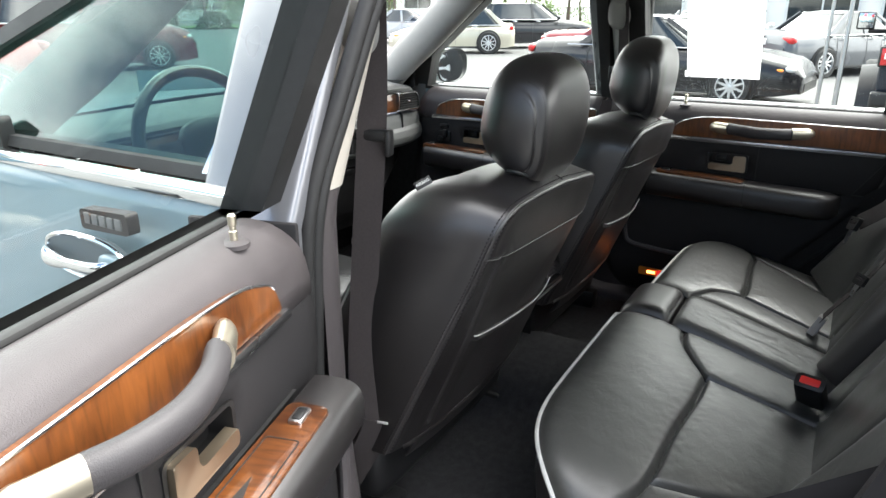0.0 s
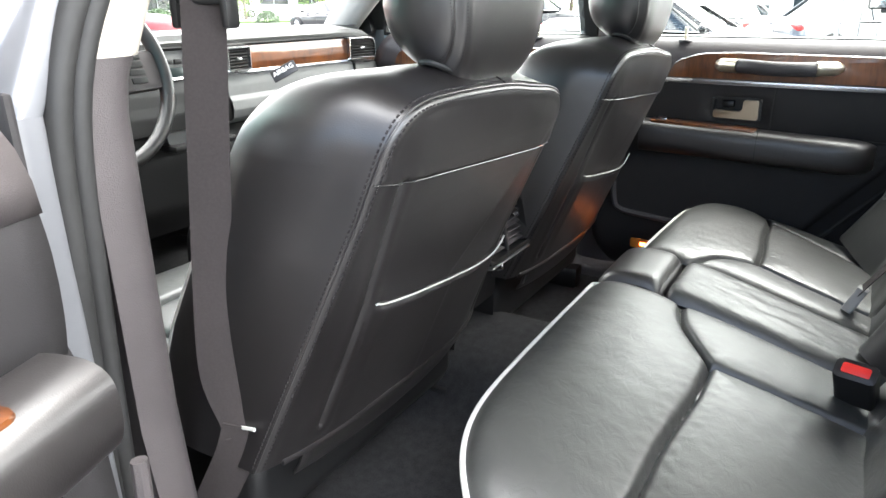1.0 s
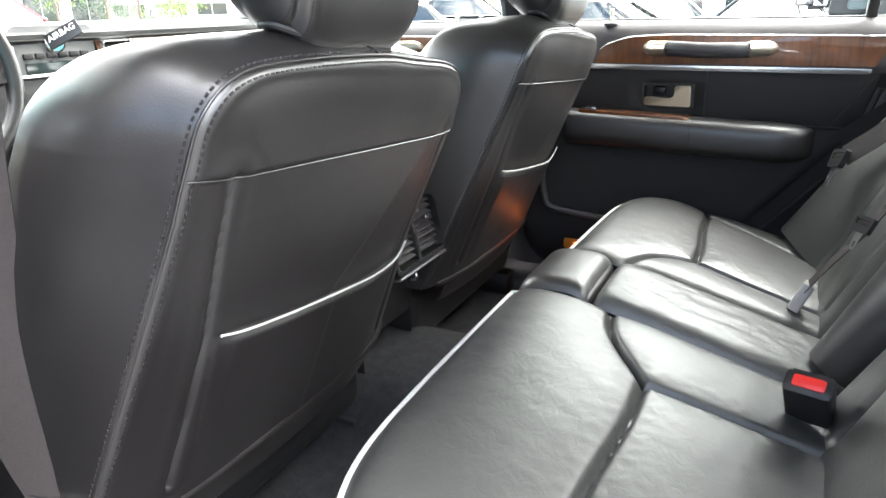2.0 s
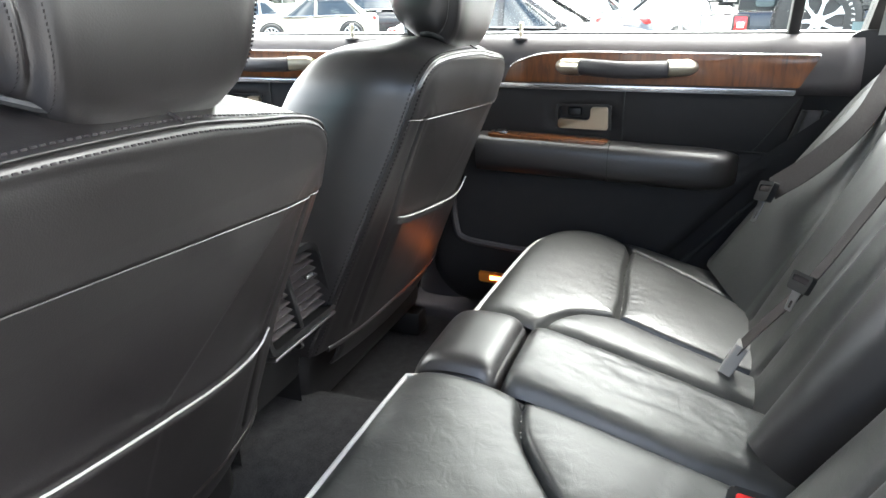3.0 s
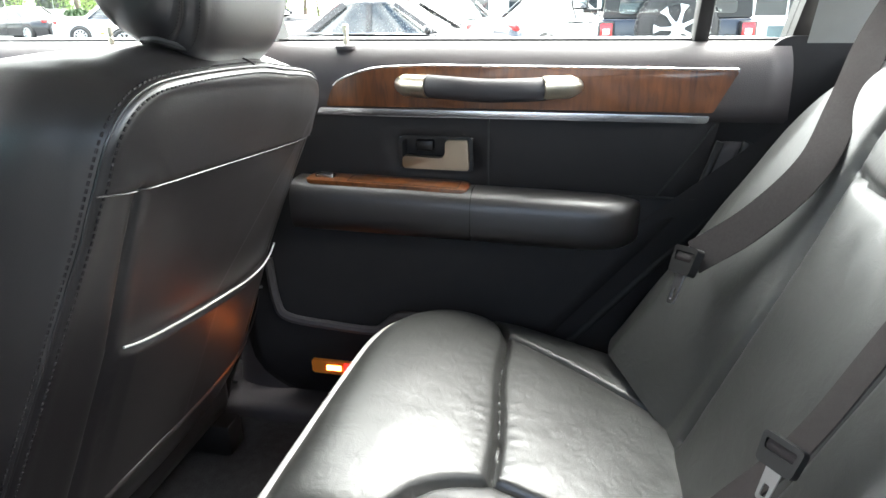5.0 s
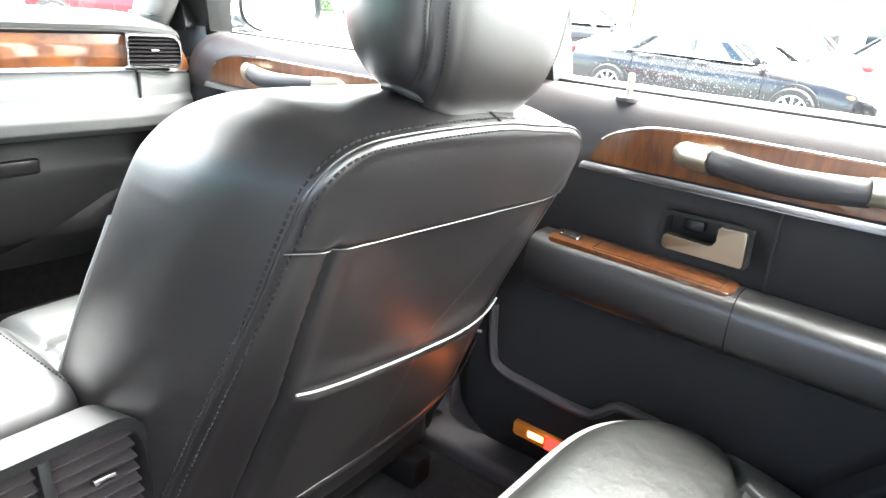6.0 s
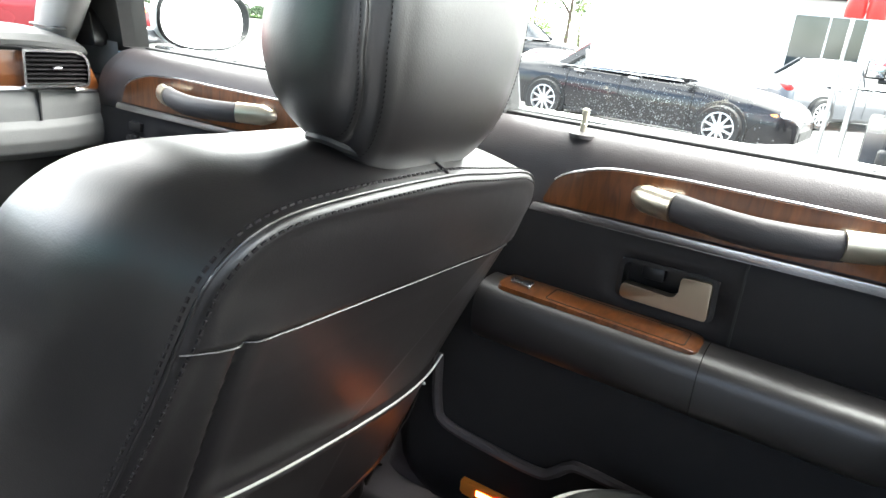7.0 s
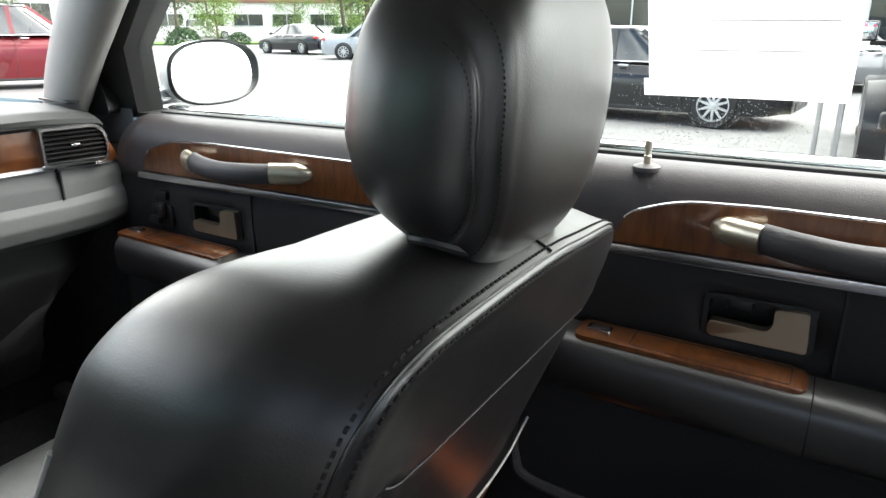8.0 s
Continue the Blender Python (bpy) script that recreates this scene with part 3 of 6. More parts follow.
    part("cushion_piping", tube([(-0.276, 0.86, 0.548), (-0.279, 1.20, 0.562), (-0.268, 1.32, 0.56), (-0.2, 1.358, 0.555), (0, 1.364, 0.555), (0.2, 1.358, 0.555), (0.268, 1.32, 0.56), (0.277, 1.0, 0.555)], 0.004), "piping", seat)
    hem = [Vector((-0.275 + 0.58 * k / 24, seat_back_y(-0.275 + 0.58 * k / 24, 0.566, True) + 0.001, 0.566)) for k in range(25)]
    part("hem", sweep(hem, circle(0.0045, 0.006, 8)), "leather", back)
    def flap(u, v):
        x = -0.235 + 0.50 * u
        z = 0.575 - (0.062 + 0.012 * math.sin(3.0 * u)) * v
        return (x, seat_back_y(x, 0.575, True) + 0.014 - 0.376 * (z - 0.575) - 0.006 * math.sin(math.pi * v), z)
    solid(part("back_skirt", grid(flap, 24, 8), "leather", seat, "loose leather flap below the backrest"), 0.004)
    for s in (-0.23, 0.23):
        part("seat_rail", box(s - 0.025, s + 0.025, 0.78, 1.30, 0.345, 0.405, 0.006), "plastic", seat)
    return seat


driver_seat = front_seat()
driver_seat.location = (-SEAT_X, -0.008, 0)
passenger_seat = copy_thing(driver_seat, pose(SEAT_X, 0.003, 0))


def facing_back(p, across, away):
    """A frame at p whose x runs across and whose y points away from the rear seats."""
    y = Vector(away).normalized()
    x = (Vector(across) - y * Vector(across).dot(y)).normalized()
    z = x.cross(y)
    return Matrix(((x.x, y.x, z.x, p[0]), (x.y, y.y, z.y, p[1]), (x.z, y.z, z.z, p[2]), (0, 0, 0, 1)))


TAG = facing_back((-0.248, 0.705, 1.068), (0.55, -0.66, 0.44), (0.80, 0.45, -0.30))
tag = part("airbag_tag", moved(box(-0.0145, 0.0145, -0.0012, 0.0012, -0.0065, 0.0065, 0.0008), TAG), "plastic", driver_seat, "small black woven tag with white lettering")
lettering("tag_text", "AIRBAG", 0.0070, TAG @ pose(0, -0.0022, 0.001, 90), "white", tag)


# ---- rear bench ----
def bench_z(x, y):
    """Height of the rear cushion before puffing."""
    z = 0.674 - 0.28 * 0.035 * math.log(1 + math.exp((0.42 - y) / 0.035))
    return z - 0.035 * (abs(x) / 0.7) ** 4


def bench_front(x):
    q = max(0.0, (abs(x) - 0.42) / 0.285)
    return 0.514 - (0.16 if x > 0 else 0.125) * q ** 3.2 - 0.022 * max(0.0, min(1.0, x / 0.12)) - 0.02 * max(0.0, x)


BENCH_BACK = 0.055
CONSOLE_L, CONSOLE_R = -0.066, 0.116


def bench_seams(s):
    """Seam lines of one cushion; s: -1 for the driver's side."""
    def m(pts):
        return [((x if s > 0 else -x), y) for x, y in pts]
    inner = 0.120 if s > 0 else 0.070
    return [
        curve2(m([(inner + 0.006, 0.385 if s > 0 else 0.362), (0.196 if s > 0 else 0.15, 0.342), (0.232, 0.283)])),
        curve2(m([(0.232, 0.283), (0.32, 0.284), (0.45, 0.296), (0.59, 0.302), (0.66, 0.335), (0.70, 0.38)])),
        m([(0.232, 0.283), (0.222, 0.20), (0.212, 0.07)]),
        curve2(m([(0.59, 0.302), (0.545, 0.20), (0.47, 0.06)])),
    ]


def cushion_half(s):
    seams = bench_seams(s)
    lo, hi = (CONSOLE_R + 0.002, 0.705) if s > 0 else (-0.705, CONSOLE_L - 0.002)
    def f(u, v):
        x = lo + (hi - lo) * u
        yf = bench_front(x)
        v = 1 - (1 - v) ** 1.15
        y = BENCH_BACK - 0.05 + v * (yf - BENCH_BACK + 0.05)
        d = seam_distance(x, y, seams)
        z = bench_z(x, y) + 0.008 * (1 - math.exp(-d / 0.022)) - 0.013 * math.exp(-((d / 0.0048) ** 2))
        ef = yf - y
        ei = abs(x - (CONSOLE_R if s > 0 else CONSOLE_L))
        eo = 0.705 - abs(x)
        z -= 0.022 * math.exp(-ef / 0.016) + 0.020 * math.exp(-ei / 0.012) + 0.05 * math.exp(-eo / 0.03)
        wr = noise.noise(Vector((x * 9, y * 30, 3.1 * s))) * 0.0004 + noise.noise(Vector((x * 38, y * 34, 7.7))) * 0.0004
        wr += noise.noise(Vector((x * 75 + y * 20, y * 60, 2.2 * s))) * 0.0016 * math.exp(-d / 0.022)
        return (x, y, z + wr * min(1.0, d / 0.02))
    return grid(f, 250, 200)


bench = thing("rear_bench", "black leather rear bench seat with pale piping and centre armrest", "car seat")
for s in (-1, 1):
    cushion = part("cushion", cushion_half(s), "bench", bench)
    xs = [CONSOLE_L - 0.012 - (0.705 - 0.078) * i / 40 for i in range(41)] if s < 0 else [CONSOLE_R + 0.012 + (0.70 - 0.128) * i / 40 for i in range(41)]
    edge = [Vector((x, bench_front(x) + 0.003, bench_z(x, bench_front(x)) - 0.016 - 0.045 * math.exp(-(0.705 - abs(x)) / 0.03))) for x in xs]
    edge.insert(0, edge[0] + Vector((0.006 * -s, -0.03, 0.002)))
    part("piping", sweep(edge, circle(0.0042, n=8)), "piping", cushion, "pale grey piping along the front edge")
    def skirt(u, v, xs=xs):
        i = min(39, int(u * 40))
        x = xs[i] + (xs[i + 1] - xs[i]) * (u * 40 - i)
        b = math.sin(math.pi * min(1, v * 1.3))
        z1 = bench_z(x, bench_front(x)) - 0.020 - 0.045 * math.exp(-(0.705 - abs(x)) / 0.03)
        return (x, bench_front(x) - 0.004 + 0.012 * b - 0.05 * v * v, z1 + (0.36 - z1) * v)
    part("skirt", grid(skirt, 60, 16), "leather", bench)


def centre_pad(u, v):
    x, y = CONSOLE_L + (CONSOLE_R - CONSOLE_L) * u, 0.0 + v * 0.398
    e = min(u, 1 - u) * (CONSOLE_R - CONSOLE_L)
    z = bench_z(x, y) + 0.013 - 0.024 * math.exp(-e / 0.011) - 0.03 * math.exp(-(0.398 - y) / 0.008)
    z += noise.noise(Vector((x * 46, y * 20, 1.3))) * 0.0011 * (1 if y < 0.3 else 0.4) + noise.noise(Vector((x * 90, y * 60, 5))) * 0.0007
    return (x, y, z)


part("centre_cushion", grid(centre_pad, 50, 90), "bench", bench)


def armrest_lid(u, v):
    x, y = CONSOLE_L + 0.004 + (CONSOLE_R - CONSOLE_L - 0.008) * u, 0.404 + v * 0.112
    e = min(u, 1 - u) * 0.17
    ef = min(v, 1 - v) * 0.112
    z = 0.684 - 0.018 * math.exp(-e / 0.008) - 0.02 * math.exp(-ef / 0.01) + (-0.02 * max(0, v - 0.55) ** 1.5)
    return (x, y, z)


part("armrest_front", grid(armrest_lid, 40, 40), "leather", bench, "glossy black leather front pad")
part("armrest_core", box(CONSOLE_L + 0.006, CONSOLE_R - 0.006, 0.40, 0.508, 0.45, 0.662, 0.012, 3), "leather", bench)
part("bench_base", box(-0.69, 0.69, -0.02, 0.40, 0.345, 0.56, 0.03, 2), "leather", bench)
part("bench_apron", box(-0.62, 0.62, 0.38, 0.47, 0.345, 0.50, 0.02, 2), "leather", bench)


# ---- rear backrest ----
BACK_UP = Vector((0, -0.42, 0.9075))
BACK_OUT = Vector((0, 0.9075, 0.42))


def back_point(x, s, out):
    """A point s metres up the reclined rear backrest and out metres proud of it."""
    return Vector((x, 0.035, 0.555)) + BACK_UP * s + BACK_OUT * out


def back_half(sg):
    seams = [[(0.200, 0.02), (0.195, 0.38)], [(0.449, 0.38), (0.42, 0.20), (0.40, 0.02)], [(0.195, 0.385), (0.30, 0.376), (0.40, 0.376), (0.449, 0.385)], [(0.449, 0.38), (0.472, 0.56)], [(0.195, 0.38), (0.225, 0.56)]]
    def f(u, v):
        x, s = 0.05 + u * 0.66, v * 0.56
        d = seam_distance(x, s, seams)
        out = 0.046 + 0.006 * (1 - math.exp(-d / 0.02)) - 0.007 * math.exp(-((d / 0.006) ** 2))
        if x > 0.44:
            out += 0.075 * min(1, (x - 0.44) / 0.14) * max(0, 1 - s / 0.62)
        eo = 0.71 - x
        out -= 0.11 * math.exp(-eo / 0.028)
        out -= 0.06 * math.exp(-(x - 0.05 - 0.05 * min(1, s / 0.36)) / 0.022) if x > 0.05 + 0.05 * min(1, s / 0.36) else 0.06
        et = 0.56 - s - 0.10 * max(0, (x - 0.5) / 0.2) ** 2
        out -= 0.10 * math.exp(-max(0.0, et) / 0.03)
        out += noise.noise(Vector((x * 22, s * 12, 4.4 * sg))) * 0.0015
        p = back_point(x, s, out)
        return (p.x * sg, p.y, p.z)
    return grid(f, 120, 110)


for sg in (-1, 1):
    # lit copy of the leather here, the darker one on the headrest
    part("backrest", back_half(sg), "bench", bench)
    hr = blob((0.360 * sg, -0.185, 1.125), (0.115, 0.062, 0.070), 2.8, 48, 28, 0.3)
    part("headrest", hr, "leather", bench)
    # pressed into the leather; pale grey stands for highlights on its relief
    em = part("emblem", joined(moved(box(-0.0016, 0.0016, -0.0008, 0.0008, -0.035, 0.035, 0.0006), Matrix.Translation(back_point(0.341 * sg, 0.462, 0.0555)) @ pose(0, 0, 0, 25)),
                              moved(box(-0.0036, 0.0036, -0.0008, 0.0008, -0.003, 0.003, 0.0006), Matrix.Translation(back_point(0.341 * sg, 0.462, 0.0555)) @ pose(0, 0, 0, 25))), "dash", bench, "slender embossed mark with its highlights as pale grey")
part("centre_back", grid(lambda u, v: tuple(back_point((-0.045 + 0.09 * u) * (1 + 0.95 * min(1, v * 1.4)), 0.02 + 0.54 * v, 0.01 + 0.066 * math.sin(math.pi * u) ** 0.45 - 0.07 * max(0, v - 0.85) / 0.15)), 40, 30), "leather", bench)


def ribbon(pts, width, normal, thick=0.0016, n=8):
    path = smooth_path(pts, n)
    return sweep(path, [(-width / 2, -thick / 2), (width / 2, -thick / 2), (width / 2, thick / 2), (-width / 2, thick / 2)], up=normal)


def tongue(m, parent, size=1.0):
    m = m @ Matrix.Scale(size, 4)
    tg = part("tongue", moved(frame_plate(rounded([(-0.010, -0.072), (0.010, -0.072), (0.013, -0.02), (-0.013, -0.02)], 0.005), rounded([(-0.005, -0.066), (0.005, -0.066), (0.005, -0.048), (-0.005, -0.048)], 0.003), -0.0012, 0.0012, "y"), m), "steel", parent, "bright steel latch tongue")
    part("tongue_grip", moved(frame_plate(rounded([(-0.034, 0.017), (0.034, 0.017), (0.030, -0.026), (-0.030, -0.026)], 0.008), rounded([(-0.026, 0.009), (0.026, 0.009), (0.024, -0.006), (-0.024, -0.006)], 0.004), -0.006, 0.006, "y"), m), "plastic", tg)
    part("webbing_fold", moved(sweep([Vector((-0.024, 0, 0.001)), Vector((0.024, 0, 0.001))], circle(0.0045, 0.008, 10)), m), "webbing", tg)


def rear_belt(sg, pts, where, size=1.0, wide=0.047):
    belt = thing("seat_belt", "dark grey seat belt lying over the rear backrest", "seat belt", "rear seat belts")
    part("webbing", ribbon([(p[0] * sg, p[1], p[2]) for p in pts], wide, Vector((-0.55 * sg, 0.75, 0.42)) if abs(pts[0][0]) > 0.4 else BACK_OUT), "webbing", belt)
    tongue(where, belt, size)
    return belt


def bp(x, s, out=0.075):
    return tuple(back_point(x, s, out))


rear_belt(1, [bp(0.675, 0.70, 0.01), bp(0.655, 0.64, 0.034), bp(0.600, 0.535, 0.056), bp(0.532, 0.447, 0.066), bp(0.482, 0.368, 0.074), bp(0.484, 0.283, 0.094), bp(0.509, 0.206, 0.122)],
          Matrix.Translation(back_point(0.512, 0.200, 0.128)) @ pose(0, 0, 0, 22, 12, 20), 0.85)
rear_belt(1, [bp(0.180, 0.56, 0.05), bp(0.170, 0.44, 0.074), bp(0.160, 0.30, 0.080), bp(0.156, 0.19, 0.084), bp(0.172, 0.09, 0.094), bp(0.196, 0.0, 0.094), bp(0.205, -0.03, 0.07)],
          Matrix.Translation(back_point(0.150, 0.185, 0.094)) @ pose(0, 0, 0, 24, 4, 30), 0.6, 0.034)


def buckle(m, red):
    b = thing("belt_buckle", "black belt buckle with red button on the rear bench" if red else "pale grey buckle tab at the rear bench crease", "belt buckle")
    part("housing", moved(plate(rounded([(-0.026, -0.015), (0.026, -0.015), (0.026, 0.015), (-0.026, 0.015)], 0.006), -0.080, 0.0, "z", 0.003), m), "plastic" if red else "trim_grey", b)
    if red:
        part("button", moved(plate(rounded([(-0.0175, -0.0085), (0.0175, -0.0085), (0.0175, 0.0065), (-0.0175, 0.0065)], 0.003), -0.004, 0.0015, "z", 0.001), m), "red", b, "red release button")
    return b


buckle(pose(-0.20, 0.104, 0.662, -38, 0, 78), True)
buckle(pose(0.184, 0.098, 0.642, 22, 8, -10) @ Matrix.Scale(0.62, 4), False)


# ---- doors ----
HINGE = (-0.716, 0.851)


def car_door(side, dy, kind, label, opened=0.0):
    """One door with its trim; built for the passenger side and mirrored, with dy to shift it along the car."""
    rear = kind == "rear"
    d = thing("car_door", label, "car door", "doors of the car")
    if opened:
        d.matrix_world = Matrix.Translation((HINGE[0] - 0.05, HINGE[1] - 0.125, 0.055)) @ pose(0, 0, 0, 0, 0, -opened) @ Matrix.Translation((-HINGE[0], -HINGE[1], 0))

    def put(name, bm, material, parent=None, label="", **kw):
        moved(bm, Matrix.Translation((0, dy, 0)))
        if side < 0:
            bmesh.ops.scale(bm, vec=(-1, 1, 1), verts=bm.verts)
        return part(name, bm, material, parent or d, label, **kw)

    def y_rear(z):
        if not rear:
            return -0.028
        if z > 0.93:
            return -0.085 + 0.02 * (z - 1.03)
        if z > 0.80:
            return 0.005 + 0.03 * (0.93 - z) / 0.13
        return 0.04 + (0.80 - z) * 0.86

    y_f = (0.705 if opened else 0.790) if rear else 0.70

    def y_front(z):
        return y_f - 0.10 * max(0.0, (0.52 - z) / 0.17) ** 2 - 0.05 * max(0.0, (z - 0.93) / 0.11) ** 2

    def sheet(profile, y0, y1, n=24):
        """A trim panel whose section is the profile (x, z)."""
        return grid(lambda u, v: (profile(v)[0], y0(profile(v)[1]) + (y1(profile(v)[1]) - y0(profile(v)[1])) * u, profile(v)[1]), n, 16)

    def lerp(pts):
        def f(v):
            t = v * (len(pts) - 1)
            i = min(len(pts) - 2, int(t))
            k = t - i
            return (pts[i][0] + (pts[i + 1][0] - pts[i][0]) * k, pts[i][1] + (pts[i + 1][1] - pts[i][1]) * k)
        return f

    # same plastic as the panels below; daylight on it is in the paler colour
    sill = sheet(lerp([(0.800, 1.030), (0.785, 1.040), (0.768, 1.040), (0.750, 1.034), (0.738, 1.022), (0.730, 1.008), (0.725, 0.99), (0.724, 0.93)]), lambda z: y_rear(max(z, 0.94)), y_front)
    solid(put("sill_trim", sill, "trim_up"), 0.004, 0)
    def panel_x(z):
        return 0.720 + 0.008 * max(0.0, (z - 0.88) / 0.065) ** 2 + 0.008 * max(0.0, (0.88 - z) / 0.08) ** 2

    # one sheet with an opening for the release cup
    zs = [0.80, 0.815, 0.83, 0.8455, 0.872, 0.8985, 0.914, 0.93, 0.945]
    def column(k, z):
        a, b = y_rear(z), y_front(z) - 0.003
        return a + (0.3725 - a) * k / 10 if k <= 10 else (0.3725 + 0.12 * (k - 10) / 6 if k <= 16 else 0.4925 + (b - 0.4925) * (k - 16) / 8)
    up = bmesh.new()
    net = [[up.verts.new((panel_x(z), column(k, z), z)) for z in zs] for k in range(25)]
    for k in range(24):
        for j in range(len(zs) - 1):
            if not (10 <= k < 16 and 3 <= j < 5):
                up.faces.new((net[k][j], net[k + 1][j], net[k + 1][j + 1], net[k][j + 1]))
    solid(put("upper_panel", up, "trim"), 0.004, 0)
    solid(put("lower_panel", sheet(lerp([(0.731, 0.818), (0.722, 0.798), (0.712, 0.74), (0.708, 0.65), (0.706, 0.55), (0.712, 0.46), (0.74, 0.40), (0.78, 0.37)]), y_rear if rear else (lambda z: -0.02), y_front), "trim"), 0.004, 0)
    # veneer insert with a bright bead above and a satin strip below
    wr = (-0.012, 0.018) if rear else (-0.02, -0.02)
    outline = rounded([(0.612, 0.946), (0.598, 0.982), (0.535, 1.004), (0.44, 1.008), (wr[0], 1.004), (wr[1], 0.944)], [0.004, 0.02, 0.03, 0.02, 0.004, 0.004], 8)
    veneer = plate(outline, 0.740, 0.716, "x", 0.004, 3)
    wood = put("wood_insert", veneer, "wood", label="glossy walnut veneer insert")
    bead = [Vector((0.7165, y, z + 0.0022)) for y, z in [p for p in outline if p[1] > 0.975]]
    put("wood_bead", sweep(bead, circle(0.0018, n=6), up=(1, 0, 0)), "satin", wood, "thin bright bead")
    put("satin_strip", plate(rounded([(0.622, 0.944), (wr[1] + 0.004, 0.940), (wr[1] + 0.007, 0.929), (0.628, 0.932)], 0.003), 0.735, 0.712, "x", 0.004, 2), "satin", label="satin metal strip")
    # panel seams
    put("panel_seam", box(0.7165, 0.722, 0.3465, 0.3495, 0.822, 0.930), "rubber")
    put("panel_seam", moved(box(0.7165, 0.722, 0, 0.60, -0.001, 0.001), pose(0, 0.03, 0.812, 1.4)), "rubber")
    if rear:
        put("panel_seam", sweep([Vector((0.7185, 0.012, 0.928)), Vector((0.7185, 0.075, 0.83)), Vector((0.719, 0.088, 0.812))], circle(0.0015, n=5), up=(1, 0, 0)), "rubber")
    # pull handle
    grip_path = [(0.712, 0.462, 0.981), (0.690, 0.440, 0.982), (0.672, 0.40, 0.981), (0.664, 0.35, 0.979), (0.672, 0.30, 0.979), (0.690, 0.262, 0.979), (0.712, 0.240, 0.979)]
    hd = put("pull_handle", sweep(smooth_path(grip_path[1:-1], 8), circle(0.0125, 0.0170, 14), up=(0, 0, 1)), "grip", label="dark padded pull handle")
    for e, k in ((0.458, 1), (0.245, -1)):
        path = smooth_path([(0.722, e + 0.036 * k, 0.980), (0.710, e + 0.026 * k, 0.981), (0.698, e + 0.006 * k, 0.981), (0.685, e - 0.020 * k, 0.981)], 5)
        sc = [0.45 + 0.52 * min(1, i / 7) for i in range(len(path))]
        put("handle_end", sweep(path, [(c[0] * 0.9, c[1]) for c in circle(0.0135, 0.0175, 14)], up=(0, 0, 1), scale=sc), "nickel", hd, "satin nickel handle end")
    # inside release
    cup = rounded([(0.494, 0.845), (0.494, 0.900), (0.373, 0.901), (0.371, 0.843)], 0.012)
    inn = rounded([(0.488, 0.850), (0.488, 0.895), (0.379, 0.896), (0.377, 0.848)], 0.009)
    lv = put("release_bezel", frame_plate(cup, inn, 0.752, 0.7165), "plastic")
    put("release_cup", plate(inn, 0.752, 0.748, "x"), "plastic", lv)
    put("cup_lining", box(0.735, 0.750, 0.440, 0.470, 0.872, 0.890, 0.004), "plastic", lv)
    put("release_lever", plate(rounded([(0.486, 0.869), (0.486, 0.852), (0.481, 0.849), (0.380, 0.847), (0.378, 0.850), (0.380, 0.894), (0.383, 0.896), (0.412, 0.895), (0.416, 0.892), (0.416, 0.871), (0.424, 0.866)], 0.006, 4), 0.724, 0.709, "x", 0.004, 3), "bronze", lv, "satin bronze lever")
    # armrest: front base with switch plate, rear pad
    def arm(y0, y1, round_end):
        def f(u, v):
            y = y0 + (y1 - y0) * u
            k = 1.0
            if round_end:
                e = (y - y1) / 0.09
                k = max(0.02, 1 - max(0.0, 1 - e) ** 2.4) ** 0.5
            a = -0.62 * math.pi + v * 1.24 * math.pi
            c, t = math.cos(a), math.sin(a)
            c, t = math.copysign(abs(c) ** 0.7, c), math.copysign(abs(t) ** 0.7, t)
            x = 0.712 - (0.032 + 0.044 * c) * k
            zc = 0.792 + 0.03 * (y - 0.36)
            z = zc + 0.037 * t * (0.55 + 0.45 * k) - 0.010 * max(0, -t)
            return (x, y, z)
        return grid(f, 30, 22)
    aw = put("armrest", arm(0.655 if rear else 0.62, 0.366, False), "leather")
    put("armrest_pad", arm(0.3648, 0.110 if rear else 0.03, True), "leather", label="padded black leather armrest end")
    put("armrest_welt", tube([(0.7155, 0.68 if rear else 0.6, 0.764), (0.7155, 0.36, 0.742), (0.7155, 0.13, 0.741)], 0.0025, 6), "trim")
    tilt = pose(0, 0.317 if opened else 0.36, 0.826 if opened else 0.829, 2.0)
    top = plate(rounded([(0.652, 0.012), (0.652, 0.272), (0.704, 0.274), (0.712, 0.012)], [0.012, 0.01, 0.01, 0.02], 5), -0.012, 0.001, "z", 0.002)
    plate_ob = put("switch_plate", moved(top, tilt), "wood", aw, "walnut veneer switch plate")
    put("ashtray_lid", moved(frame_plate(rounded([(0.659, 0.028), (0.659, 0.206), (0.701, 0.206), (0.704, 0.028)], 0.006), rounded([(0.6605, 0.0295), (0.6605, 0.2045), (0.6995, 0.2045), (0.7025, 0.0295)], 0.005), 0.0, 0.0016, "z"), tilt), "rubber", plate_ob)
    sw = put("window_switch", moved(plate(rounded([(0.671, 0.232), (0.671, 0.262), (0.688, 0.262), (0.688, 0.232)], 0.003), 0, 0.005, "z", 0.0015), tilt), "satin", plate_ob, "chrome-framed window switch")
    put("switch_rocker", moved(box(0.6735, 0.6855, 0.236, 0.258, 0.002, 0.0068, 0.002), tilt), "plastic", sw)
    # lock pin
    if kind:
        lp = put("lock_button", moved(lathe([(0.0045, 0), (0.0045, 0.016), (0.0036, 0.017), (0.0036, 0.022), (0.0048, 0.023), (0.0048, 0.034), (0.003, 0.036)], 14), pose(0.752, 0.584 if rear else 0.12, 1.034)), "nickel", label="satin metal lock pin")
